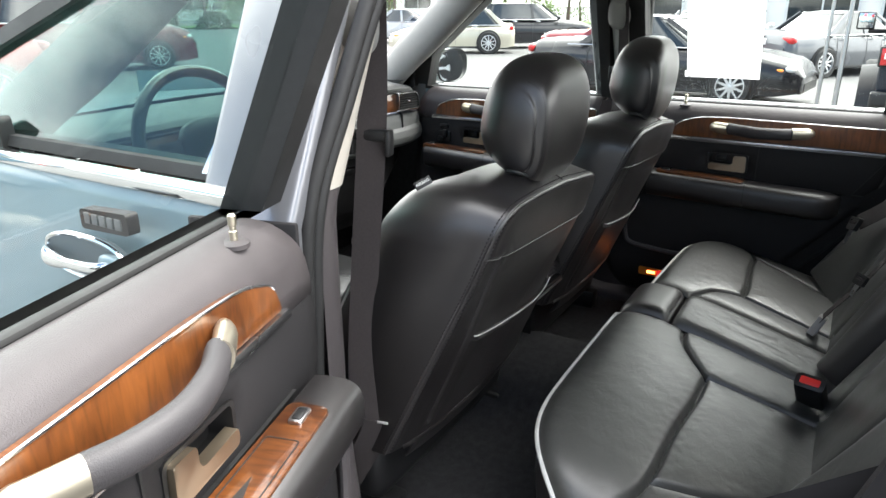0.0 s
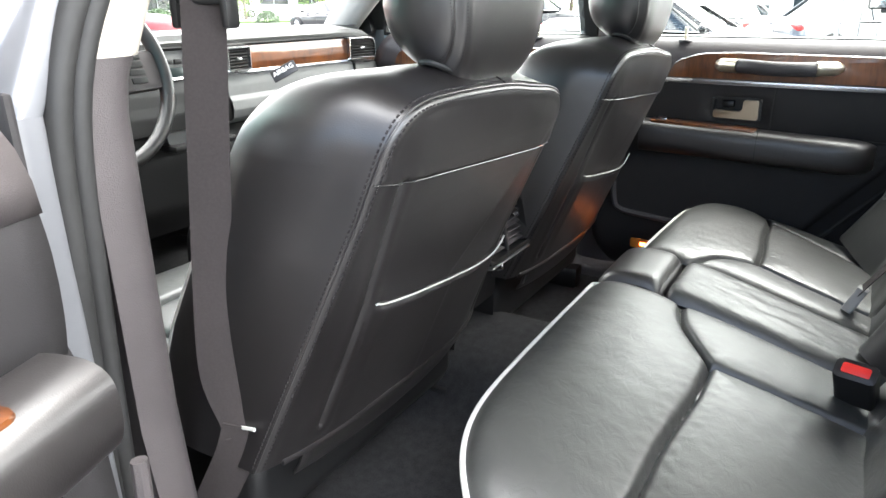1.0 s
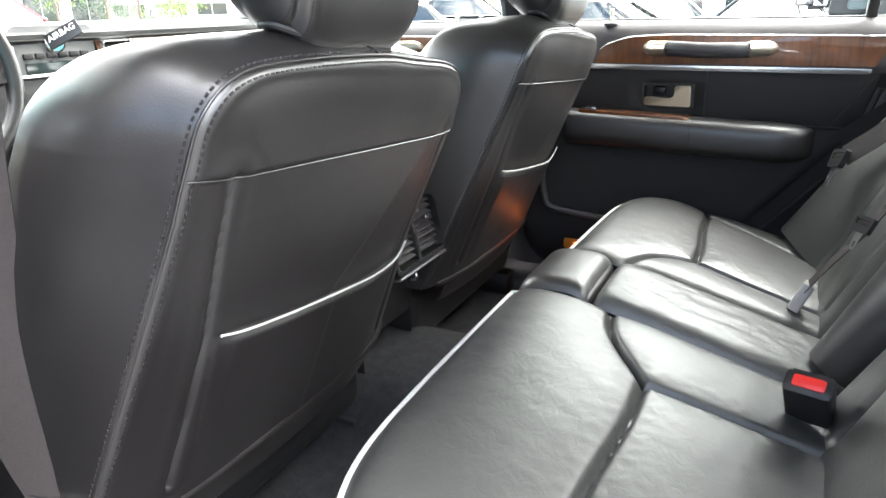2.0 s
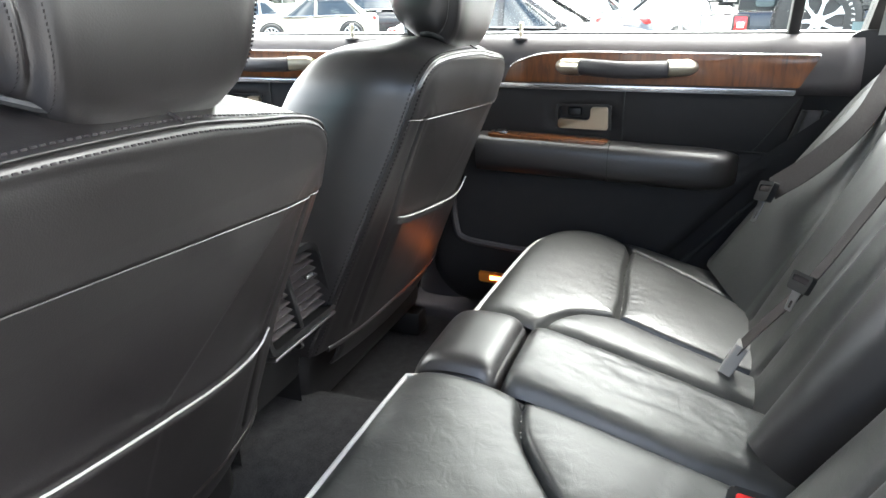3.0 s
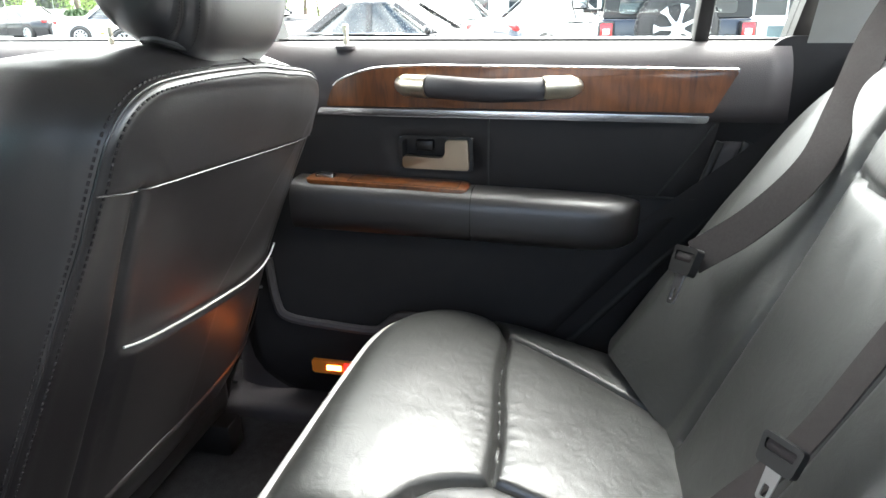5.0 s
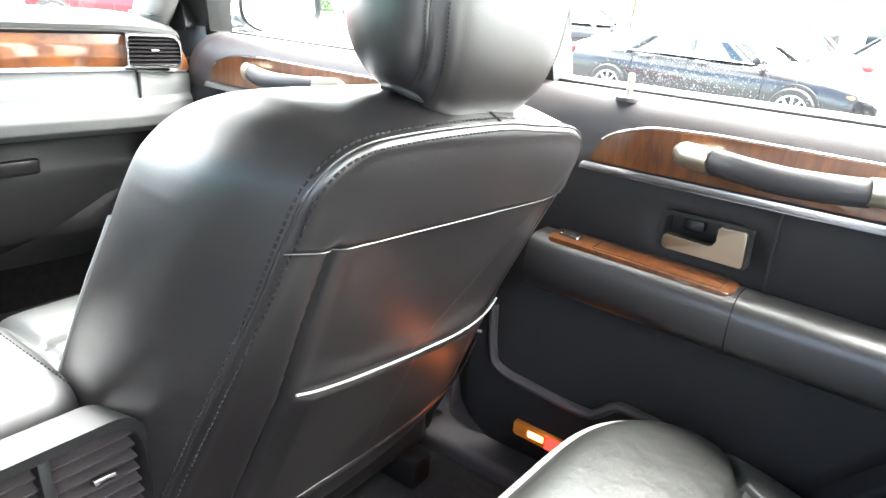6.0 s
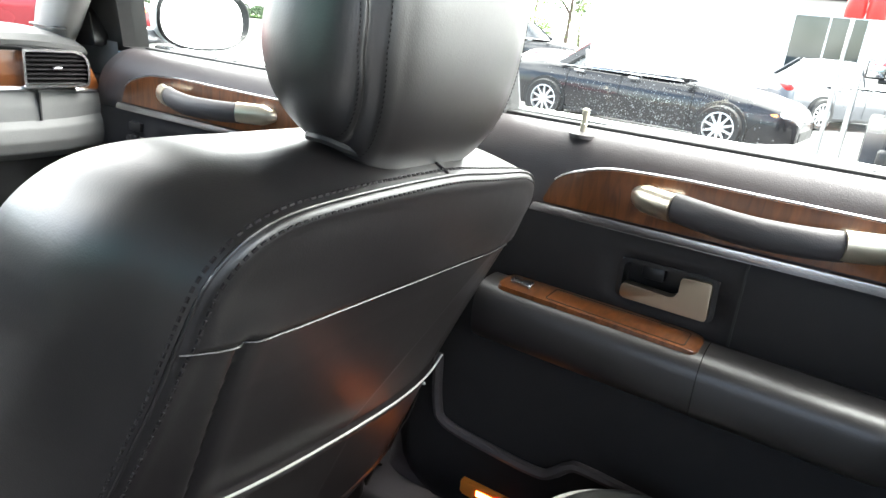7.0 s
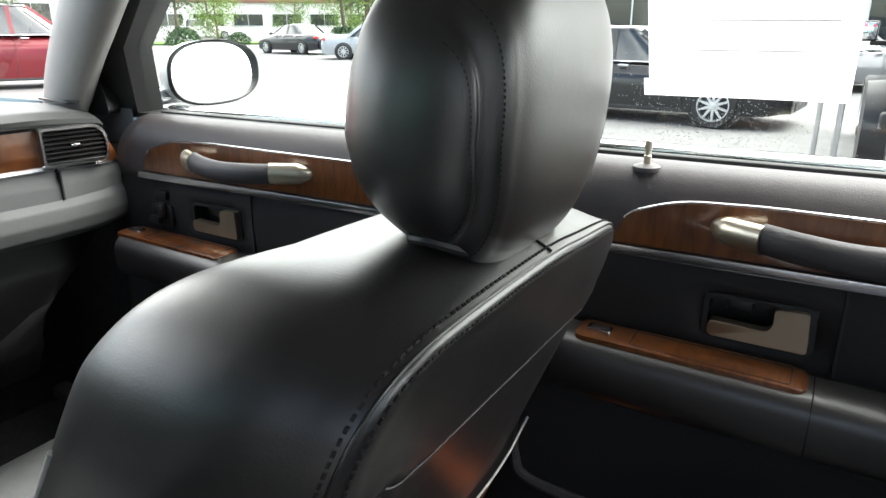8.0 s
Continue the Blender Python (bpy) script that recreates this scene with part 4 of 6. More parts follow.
        put("lock_ferrule", moved(lathe([(0.017, -0.002), (0.017, 0.003), (0.010, 0.006), (0.005, 0.006)], 20), pose(0.752, 0.584 if rear else 0.12, 1.034)), "trim_up", lp)
    if rear:
        # map pocket ridge and courtesy lamp
        ridge = smooth_path([(0.705, 0.735, 0.68), (0.702, 0.726, 0.60), (0.700, 0.705, 0.570), (0.698, 0.62, 0.560), (0.698, 0.548, 0.556), (0.699, 0.525, 0.566), (0.700, 0.505, 0.584), (0.702, 0.48, 0.588), (0.704, 0.36, 0.578)], 6)
        put("pocket_rim", sweep(ridge, circle(0.0085, 0.008, 8), up=(1, 0, 0)), "trim_up", label="moulded rim of the door pocket")
        lm = put("courtesy_lamp", plate(rounded([(0.668, 0.486), (0.578, 0.484), (0.580, 0.458), (0.667, 0.461)], 0.004), 0.715, 0.699, "x", 0.002), "amber", label="lit amber courtesy lamp")
        put("lamp_reflector", plate(rounded([(0.605, 0.4845), (0.579, 0.4838), (0.581, 0.459), (0.606, 0.460)], 0.003), 0.700, 0.6975, "x"), "lit_red", lm, "glowing red reflector")
        put("lamp_bulb", moved(box(-0.001, 0.001, -0.014, 0.014, -0.005, 0.005, 0.001), pose(0.6985, 0.625, 0.473)), "bulb", lm, "glowing bulb behind the lens")
    else:
        put("memory_switch", box(0.712, 0.722, 0.555, 0.59, 0.895, 0.912, 0.002), "plastic")
        ms = put("seat_switch", plate(rounded([(0.60, 0.845), (0.60, 0.885), (0.545, 0.885), (0.545, 0.845)], 0.008), 0.722, 0.712, "x", 0.002), "plastic")
        put("seat_lever", box(0.700, 0.712, 0.555, 0.572, 0.862, 0.892, 0.004), "plastic", ms)
        put("seat_lever", box(0.700, 0.712, 0.570, 0.596, 0.850, 0.866, 0.004), "plastic", ms)
    # outer shell and window frame
    def outer(u, v):
        z = 0.30 + (0.685 if opened else 0.735 if rear or side > 0 else 0.79) * v
        x = 0.905 + 0.045 * math.sin(math.pi * min(1, (v + 0.05) * 0.95)) - 0.05 * max(0, v - 0.6) ** 1.2
        a, b = (y_rear(z) - 0.03, y_f + 0.02) if rear else (-0.04, y_f + 0.12)
        return (x, a + (b - a) * u, z)
    solid(put("outer_skin", grid(outer, 20, 20), "blue_paint", label="ice-blue metallic outer skin"), 0.002, 0)
    belt_z = 1.0 if opened else 1.04 if rear or side > 0 else 1.092
    if opened:
        put("door_edge", box(0.74, 0.90, y_f + 0.004, y_f + 0.014, 0.40, 1.02, 0.004), "trim")
    put("belt_moulding", box(0.868, 0.900, (-0.10 if rear else -0.05), y_f + 0.02, belt_z - 0.022, belt_z + 0.004, 0.008, 3), "chrome", label="chrome belt moulding")
    put("inner_seal", box(0.790, 0.806, (-0.085 if rear else -0.03), y_f - 0.06, 1.030, 1.046, 0.004), "rubber")
    f0, f1 = (-0.10, 0.690 if opened else 0.715) if rear else (-0.03, 0.69)
    top_z = 1.385
    slope = 0.03 if rear else 0.0
    frame_out = [(f1 + 0.050, 1.04), (f1 + 0.045 if rear else 0.465, top_z + 0.03), (f0 - 0.035 - slope, top_z + 0.03), (f0 - 0.02, 1.04)]
    frame_in = [(f1, 1.04), (f1 - 0.005 if rear else 0.42, top_z), (f0 + 0.005 - slope, top_z), (f0 + 0.012, 1.04)]
    if side > 0 and not rear:
        frame_out = [(0.842, 1.03), (0.765, 1.10), (0.365, top_z + 0.02), (f0 - 0.035, top_z + 0.03), (f0 - 0.02, 1.04)]
        frame_in = [(0.684, 1.042), (0.625, 1.164), (0.317, top_z), (f0 + 0.005, top_z), (f0 + 0.012, 1.042)]
    if side < 0 and not rear:
        # the driver's window reaches the front pillar; a bright cover clads its rear post
        frame_out = [(0.99, 1.075), (0.99, 1.23), (0.53, top_z + 0.03), (-0.055, top_z + 0.03), (0.022, 1.075)]
        frame_in = [(0.95, 1.095), (0.95, 1.205), (0.50, top_z), (-0.004, top_z), (0.080, 1.095)]
    def lean(bm):
        for v in bm.verts:
            v.co.x -= 0.45 * max(0.0, v.co.z - 1.04)
        return bm
    put("window_frame", lean(frame_plate(frame_out, frame_in, 0.775, 0.822 if side < 0 and not rear else 0.835)), "rubber")
    glass = put("window_glass", lean(plate([(p[0], p[1]) for p in frame_in], 0.802, 0.806, "x")), "glass_green" if side < 0 and not rear else "glass", smooth=False)
    glass.visible_shadow = False
    if rear:
        put("division_bar", lean(box(0.772, 0.815, 0.026, 0.047, 1.036, top_z, 0.003)), "rubber")
    return d, put


def edge_seals(s):
    """Rubber seals and a vinyl strip along the rear edge of a rear door opening."""
    def y_at(z):
        return 0.012 + (0.90 - z) * 0.30 if z > 0.80 else 0.042 + (0.80 - z) * 0.86
    for off, r, mt, nm in ((-0.012, 0.006, "rubber", "black rubber door seal"), (-0.052, 0.008, "rubber", "black rubber door seal")):
        path = [(s * 0.728, y_at(z) + off, z) for z in (0.50, 0.60, 0.70, 0.78, 0.84, 0.90)]
        tagged(part("door_seal", tube(path, r, 10, up=(1, 0, 0)), mt), nm, "door seal", kind="structure")
    strip = grid(lambda u, v: (s * 0.732, y_at(0.50 + 0.40 * u) - 0.016 - 0.032 * v, 0.50 + 0.40 * u), 30, 3)
    tagged(solid(part("opening_trim", strip, "trim_up"), 0.003), "dark grey vinyl strip round the door opening", "car trim", kind="structure")


edge_seals(1)
door_rr, put_rr = car_door(1, 0.0, "rear", "closed rear door with black trim and walnut veneer")
door_fr, put_fr = car_door(1, 0.885, "front", "closed front door with black trim and walnut veneer")
door_rl, put_rl = car_door(-1, 0.0, "rear", "open rear door with dark trim and walnut veneer", 73.5)
door_fl, put_fl = car_door(-1, 0.885, "front", "closed ice-blue driver's door with chrome handle")


# ---- car body ----
def struct(name, bm, material, label, category="car body", **kw):
    return tagged(part(name, bm, material, **kw), label, category, kind="structure")


def tunnel_z(x):
    return 0.345 + 0.115 * math.exp(-(((x - 0.02) / 0.20) ** 4))


struct("floor", grid(lambda u, v: (-0.76 + 1.52 * u, -0.1 + 2.05 * v, tunnel_z(-0.76 + 1.52 * u) + noise.noise(Vector((u * 14, v * 20, 0))) * 0.003), 90, 60), "carpet", "dark grey carpeted floor with a centre tunnel", "car floor")
struct("underbody", box(-0.85, 0.85, -2.1, 3.2, 0.20, 0.30, 0.02), "rubber", "dark underbody of the car")
headliner = struct("ceiling", grid(lambda u, v: (-0.63 + 1.26 * u, -0.36 + 1.70 * v, 1.395 + 0.035 * math.sin(math.pi * u) * math.sin(math.pi * v)), 20, 20), "headliner", "pale grey cloth headliner", "car ceiling")
roof = struct("roof", grid(lambda u, v: (-0.66 + 1.32 * u, -0.40 + 1.76 * v, 1.425 + 0.055 * math.sin(math.pi * u) * math.sin(math.pi * v)), 20, 20), "blue_paint", "ice-blue metallic roof", "car roof")
for s in (-1, 1):
    def pillar_b(u, v, s=s):
        z = 0.34 + 1.06 * v
        a = math.pi * u
        w = 0.045 + 0.05 * max(0.0, (0.72 - z) / 0.38)
        x = 0.834 - 0.066 * math.sin(a) ** 0.6 - 0.46 * max(0.0, z - 1.06)
        return (s * x, 0.782 - w * math.cos(a), z)
    pb = thing("pillar_trim", "grey plastic centre pillar trim with a pale upper part", "car pillar trim", "centre pillars", "structure")
    part("lower_cover", grid(lambda u, v: pillar_b(u, v * 0.72), 20, 24), "trim_up", pb)
    # upper trim is paler and warmer on the driver's side
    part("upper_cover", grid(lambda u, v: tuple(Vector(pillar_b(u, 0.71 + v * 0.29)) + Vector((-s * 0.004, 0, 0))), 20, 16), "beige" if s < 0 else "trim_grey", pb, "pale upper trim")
    # painted post with door seals
    def leaned(bm):
        for v in bm.verts:
            v.co.x -= s * 0.45 * max(0.0, v.co.z - 1.05)
        return bm
    struct("door_post", leaned(joined(*[plate(rounded([(s * 0.862, 0.738), (s * 0.862, 0.92), (s * 0.895, 0.92), (s * 0.902, 0.765), (s * 0.892, 0.738)], 0.012), z0, z1, "z") for z0, z1 in ((0.30, 1.05), (1.0502, 1.40))])), "silver_paint", "painted centre door post")
    for px, py, pr in ((0.857, 0.742, 0.012), (0.840, 0.738, 0.010)):
        path = [(s * (px + 0.006), py + 0.034, 0.36), (s * (px + 0.006), py + 0.022, 0.62), (s * (px + 0.003), py + 0.009, 0.88), (s * (px - 0.010), py, 1.07), (s * (px - 0.075), py - 0.012, 1.22), (s * (px - 0.157), py - 0.03, 1.40)]
        struct("door_seal", tube(path, pr, 14, up=(0, 1, 0)), "rubber", "black rubber door seal", "door seal")
    struct("sill_panel", box(min(s * 0.70, s * 0.88), max(s * 0.70, s * 0.88), 0.12, 2.0, 0.30, 0.375, 0.015, 3), "trim_up", "grey plastic door sill")
    # rear pillar and side panel
    struct("rear_pillar_trim", grid(lambda u, v: (s * (0.775 - 0.16 * v), -0.105 - 0.72 * u * (1 - 0.62 * v), 0.98 + 0.42 * v), 12, 12), "trim_grey", "pale grey rear pillar trim", "car pillar trim")
    struct("rear_quarter", grid(lambda u, v: (s * (0.93 - 0.05 * v), -0.08 - 1.9 * u, 0.32 + 0.74 * v), 14, 10), "blue_paint", "ice-blue rear wing")
    struct("seat_side_trim", grid(lambda u, v: (s * (0.735 - 0.02 * v), 0.27 - 0.40 * u - 0.03 * v, 0.36 + 0.30 * v + 0.34 * u), 10, 10), "trim", "black side trim beside the rear bench")
    # front pillar
    struct("front_pillar_trim", sweep(smooth_path([(s * 0.775, 1.82, 0.99), (s * 0.724, 1.695, 1.094), (s * 0.690, 1.595, 1.169), (s * 0.657, 1.487, 1.243), (s * 0.605, 1.28, 1.40)], 6), circle(0.040, 0.066, 16)), "trim_grey", "pale grey front pillar trim", "car pillar trim")
    struct("front_wing", grid(lambda u, v: (s * (0.94 - 0.10 * u * u), 1.7 + 1.75 * u, 0.32 + 0.70 * v), 14, 10), "blue_paint", "ice-blue front wing")
    struct("roof_rail", tube([(s * 0.63, 1.34, 1.40), (s * 0.645, 0.6, 1.405), (s * 0.645, 0.0, 1.405), (s * 0.61, -0.36, 1.395)], 0.03, 10), "trim_grey", "pale roof rail trim")
for s in (-1, 1):
    struct("quarter_trim", plate(rounded([(0.24, 0.36), (0.20, 0.60), (0.05, 0.80), (0.01, 0.93), (-0.07, 1.05), (-0.60, 1.05), (-0.60, 0.36)], 0.02), s * 0.752, s * 0.768, "x"), "trim", "black inner quarter panel", "car trim")
struct("parcel_shelf", box(-0.72, 0.72, -0.75, -0.20, 1.02, 1.05, 0.01), "trim", "dark parcel shelf")
struct("hood", grid(lambda u, v: (-0.90 + 1.8 * u, 2.02 + 1.44 * v, 1.03 + 0.03 * math.sin(math.pi * u) - 0.13 * v), 16, 12), "blue_paint", "ice-blue bonnet")
struct("trunk_lid", grid(lambda u, v: (-0.90 + 1.8 * u, -0.92 - 1.08 * v, 1.06 + 0.02 * math.sin(math.pi * u) - 0.08 * v * v), 12, 8), "blue_paint", "ice-blue boot lid")
struct("cowl", box(-0.78, 0.78, 1.92, 2.08, 0.98, 1.03, 0.02), "plastic", "black windscreen cowl")
struct("firewall", box(-0.78, 0.78, 1.93, 1.99, 0.30, 1.0, 0.01), "carpet", "dark firewall")
ws = struct("windshield", grid(lambda u, v: ((-0.74 + 1.48 * u) * (1 - 0.16 * v), 2.02 - 0.66 * v + 0.03 * math.sin(math.pi * u), 1.04 + 0.36 * v), 12, 10), "glass", "clear windscreen", "window")
ws.visible_shadow = False
rw = struct("rear_window", grid(lambda u, v: ((-0.68 + 1.36 * u) * (1 - 0.10 * v), -0.95 + 0.57 * v, 1.07 + 0.33 * v), 12, 10), "glass", "rear window glass", "window")
rw.visible_shadow = False


for s in (-1, 1):
    struct("kick_panel", box(min(s * 0.735, s * 0.785), max(s * 0.735, s * 0.785), 1.52, 2.0, 0.34, 0.98, 0.01), "carpet", "dark carpeted kick panel", "car trim")
struct("front_end", box(-0.86, 0.86, 3.44, 3.50, 0.30, 0.90, 0.03, 3), "blue_paint", "ice-blue front end of the car")
struct("rear_end", box(-0.88, 0.88, -2.02, -1.96, 0.32, 0.98, 0.03, 3), "blue_paint", "ice-blue rear end of the car")
for s in (-1, 1):
    for y in (-1.05, 2.45):
        struct("tyre", moved(hoop([(0.22, -0.10), (0.31, -0.105), (0.33, -0.07), (0.33, 0.07), (0.31, 0.105), (0.22, 0.10)]), pose(s * 0.78, y, 0.33)), "rubber", "black road tyre", "tyre")


# ---- front belts ----
for s in (-1, 1):
    belt = thing("seat_belt", "dark grey seat belt hanging beside the pillar", "seat belt", "front seat belts")
    pts = [(-0.640, 0.775, 1.36), (-0.652, 0.770, 1.22), (-0.660, 0.772, 1.12), (-0.668, 0.785, 0.95), (-0.680, 0.792, 0.80), (-0.688, 0.790, 0.70), (-0.684, 0.772, 0.64), (-0.684, 0.764, 0.618)]
    part("webbing", sweep(smooth_path([(p[0] * -s, p[1], p[2]) for p in pts], 8), [(-0.0235, -0.0008), (0.0235, -0.0008), (0.0235, 0.0008), (-0.0235, 0.0008)], up=(s * 0.8, -0.6, 0)), "webbing", belt)
    low = [(-0.684, 0.762, 0.630), (-0.690, 0.78, 0.58), (-0.702, 0.83, 0.48), (-0.706, 0.86, 0.40)]
    part("lower_webbing", sweep(smooth_path([(p[0] * -s, p[1], p[2]) for p in low], 6), [(-0.026, -0.0012), (0.026, -0.0012), (0.026, 0.0012), (-0.026, 0.0012)], up=(s * 0.8, -0.6, 0)), "webbing", belt)
    part("fold_edge", tube([(-s * -0.684, 0.742, 0.633), (-s * -0.684, 0.788, 0.624)], 0.0025, 6, res=0), "piping", belt, "pale folded edge of the webbing")
    part("guide", moved(joined(box(-0.034, 0.034, -0.010, 0.010, -0.006, 0.012, 0.004), box(-0.036, -0.026, -0.012, 0.012, -0.03, 0.012, 0.004), box(0.026, 0.036, -0.012, 0.012, -0.03, 0.012, 0.004)), pose(s * 0.655, 0.775, 1.142, 0, 0, 90 - s * 14)), "plastic", belt, "black plastic belt guide")
    part("height_adjuster", moved(blob((0, 0, 0), (0.022, 0.035, 0.05), 2.6, 20, 14), pose(s * 0.655, 0.79, 1.315)), "trim_grey", belt)

# ---- dashboard ----
def dash_y(x):
    """The dashboard's face sweeps towards the doors."""
    return 1.615 - 0.05 * (abs(x) / 0.75) ** 2


def dash_loft(profile, x0, x1, n=40):
    """profile: (offset back from the face, height) in order."""
    def f(u, v):
        x = x0 + (x1 - x0) * u
        t = v * (len(profile) - 1)
        i = min(len(profile) - 2, int(t))
        k = t - i
        o = profile[i][0] + (profile[i + 1][0] - profile[i][0]) * k
        z = profile[i][1] + (profile[i + 1][1] - profile[i][1]) * k
        e = max(0.0, (abs(x) - 0.56) / 0.20)
        z2 = z - 0.012 * e * e * (1 if z > 0.95 else -1)
        x2 = x * (1 - e * (0.075 * max(0.0, (z - 0.91) / 0.14) ** 2 + 0.03 * max(0.0, (0.90 - z) / 0.07) ** 2))
        return (x2, dash_y(x) + o + 0.03 * e ** 3, z2)
    return grid(f, n, 6 * (len(profile) - 1))


dash = thing("dashboard", "grey dashboard with walnut veneer, chrome lines and air vents", "dashboard")
part("top_pad", dash_loft([(0.42, 1.03), (0.30, 1.065), (0.10, 1.072), (0.012, 1.060), (0.0, 1.048), (0.004, 1.036)], -0.765, 0.765), "dash_top", dash)
part("dark_lip", dash_loft([(0.006, 1.040), (-0.003, 1.036), (0.002, 1.030)], -0.75, 0.75), "plastic", dash)
part("wood_band", dash_loft([(0.004, 1.034), (-0.002, 1.010), (-0.004, 0.985), (-0.003, 0.966)], 0.10, 0.735), "wood", dash, "walnut veneer band")
part("wood_band", dash_loft([(0.004, 1.034), (-0.002, 1.010), (-0.004, 0.985), (-0.003, 0.966)], -0.735, -0.10), "wood", dash, "walnut veneer band")
part("chrome_line", dash_loft([(-0.003, 0.967), (-0.010, 0.962), (-0.003, 0.956)], -0.735, 0.735), "satin", dash, "satin chrome line")
part("glovebox_lid", dash_loft([(-0.003, 0.956), (-0.009, 0.93), (-0.011, 0.905)], 0.10, 0.755), "dash", dash)
part("column_shroud", dash_loft([(-0.003, 0.956), (-0.009, 0.93), (-0.011, 0.905)], -0.742, 0.10), "plastic", dash)
part("knee_roll", dash_loft([(-0.010, 0.906), (-0.020, 0.892), (-0.024, 0.868), (-0.018, 0.846), (0.0, 0.832), (0.08, 0.822)], 0.10, 0.775), "dash", dash)
part("knee_panel", dash_loft([(-0.010, 0.906), (-0.014, 0.88), (-0.012, 0.84), (0.08, 0.815)], -0.765, 0.10), "plastic", dash, "black panel below the steering wheel")
part("lower_cover", dash_loft([(0.07, 0.826), (0.05, 0.75), (0.06, 0.62), (0.10, 0.55), (0.28, 0.50)], -0.74, 0.74), "plastic", dash)
part("lid_handle", box(0.30, 0.42, 1.645, 1.665, 0.755, 0.785, 0.006), "plastic", dash)
for sx in (-1, 1):
    part("lid_gap", box(sx * 0.60 - 0.0015, sx * 0.60 + 0.0015, dash_y(0.6) - 0.0145, dash_y(0.6) - 0.002, 0.905, 0.957), "rubber", dash)
part("end_cap", grid(lambda u, v: (0.762 + 0.004 * math.sin(math.pi * v), 1.57 + 0.3 * u, 0.83 + 0.22 * v), 4, 8), "dash", dash)


def vent(x0, x1, z0, z1, rim, slats=7, y_off=0.0, yaw=0.0, corners=None, nested=None):
    """An air vent with a rim, a dark throat and slats."""
    xm, zm = (x0 + x1) / 2, (z0 + z1) / 2
    w, h = (x1 - x0) / 2, (z1 - z0) / 2
    m = Matrix.Translation((xm, dash_y(xm) + y_off, zm)) @ pose(0, 0, 0, 0, 0, yaw)
    rr = corners or [0.008] * 4
    o = rounded([(-w, -h), (-w, h), (w, h), (w, -h)], rr, 6)
    i = [(a * 0.93, b * 0.86) for a, b in o]
    v = part("air_vent", moved(frame_plate(o, i, -0.014, 0.004, "y"), m), rim, nested or dash, "air vent")
    part("throat", moved(plate(i, 0.002, 0.012, "y"), m), "rubber", v)
    for k in range(slats):
        z = -h * 0.84 + (k + 0.5) / slats * 2 * h * 0.84
        part("slat", moved(moved(box(-w * 0.92, w * 0.92, -0.008, 0.008, -0.0014, 0.0014, 0.0008), pose(0, 0, 0, 22)), m @ pose(0, -0.004, z)), "plastic", v)
    part("vent_tab", moved(box(-0.008, 0.008, -0.014, -0.006, -0.003, 0.003, 0.001), m), "satin", v)
    return v


vent(0.576, 0.692, 0.966, 1.034, "satin", 7, -0.006, -8, [0.006, 0.006, 0.055, 0.014])
vent(0.105, 0.185, 0.965, 1.03, "satin", 7, -0.002)
vent(-0.185, -0.105, 0.965, 1.03, "satin", 7, -0.002)
vent(-0.692, -0.585, 0.968, 1.028, "satin", 6, -0.002, 8, [0.006, 0.045, 0.006, 0.006])
# defroster grille at the end of the top pad
g = part("side_grille", moved(plate(rounded([(-0.075, -0.014), (-0.075, 0.014), (0.075, 0.014), (0.075, -0.014)], 0.013), -0.001, 0.003, "z", 0.001), pose(0.70, 1.70, 1.066, -6, 0, 78)), "plastic", dash)
for k in range(3):
    part("grille_slot", moved(box(-0.016, 0.016, -0.007, 0.007, 0.003, 0.004, 0.003), pose(0.70, 1.70, 1.066, -6, 0, 78) @ pose(-0.045 + 0.045 * k, 0, 0)), "rubber", g)

# ---- centre stack ----
stack = part("radio_panel", plate(rounded([(-0.098, 0.80), (-0.098, 1.066), (0.098, 1.066), (0.098, 0.80)], 0.02), dash_y(0) + 0.004, dash_y(0) + 0.05, "y"), "dash", dash, "grey centre stack with radio and climate controls")
yf = dash_y(0) + 0.004
cl = part("clock", moved(lathe([(0.024, 0.0), (0.024, -0.006), (0.020, -0.007), (0.019, -0.003)], 28, "y"), pose(0.0, yf, 1.032)), "satin", stack, "round analogue clock with a teal face")
part("clock_face", moved(lathe([(0.0185, 0), (0.0185, -0.0045)], 28, "y"), pose(0, yf, 1.032)), "clock", cl)
for a, r in ((35, 0.010), (150, 0.014)):
    part("clock_hand", moved(box(-0.0008, 0.0008, -0.0058, -0.005, 0, r), pose(0, yf, 1.032, 0, a, 0)), "white", cl)
part("display", box(-0.075, 0.075, yf - 0.004, yf, 0.944, 0.990, 0.003), "screen", stack)
part("display", box(-0.050, 0.050, yf - 0.004, yf, 0.880, 0.904, 0.002), "screen", stack)
for row, (z, n, w) in enumerate(((1.004, 6, 0.020), (0.928, 7, 0.017), (0.868, 6, 0.022), (0.844, 6, 0.022))):
    for k in range(n):
        x = -0.08 + 0.16 * (k + 0.5) / n
        part("button", box(x - w / 2, x + w / 2, yf - 0.006, yf, z - 0.006, z + 0.006, 0.0015), "plastic", stack)
for sx in (-1, 1):
    part("knob", moved(lathe([(0.010, 0), (0.010, -0.012), (0.008, -0.014)], 18, "y"), pose(sx * 0.066, yf, 0.892)), "plastic", stack)
part("lower_tray", box(-0.10, 0.10, yf - 0.03, yf + 0.04, 0.787, 0.804, 0.005), "plastic", stack)

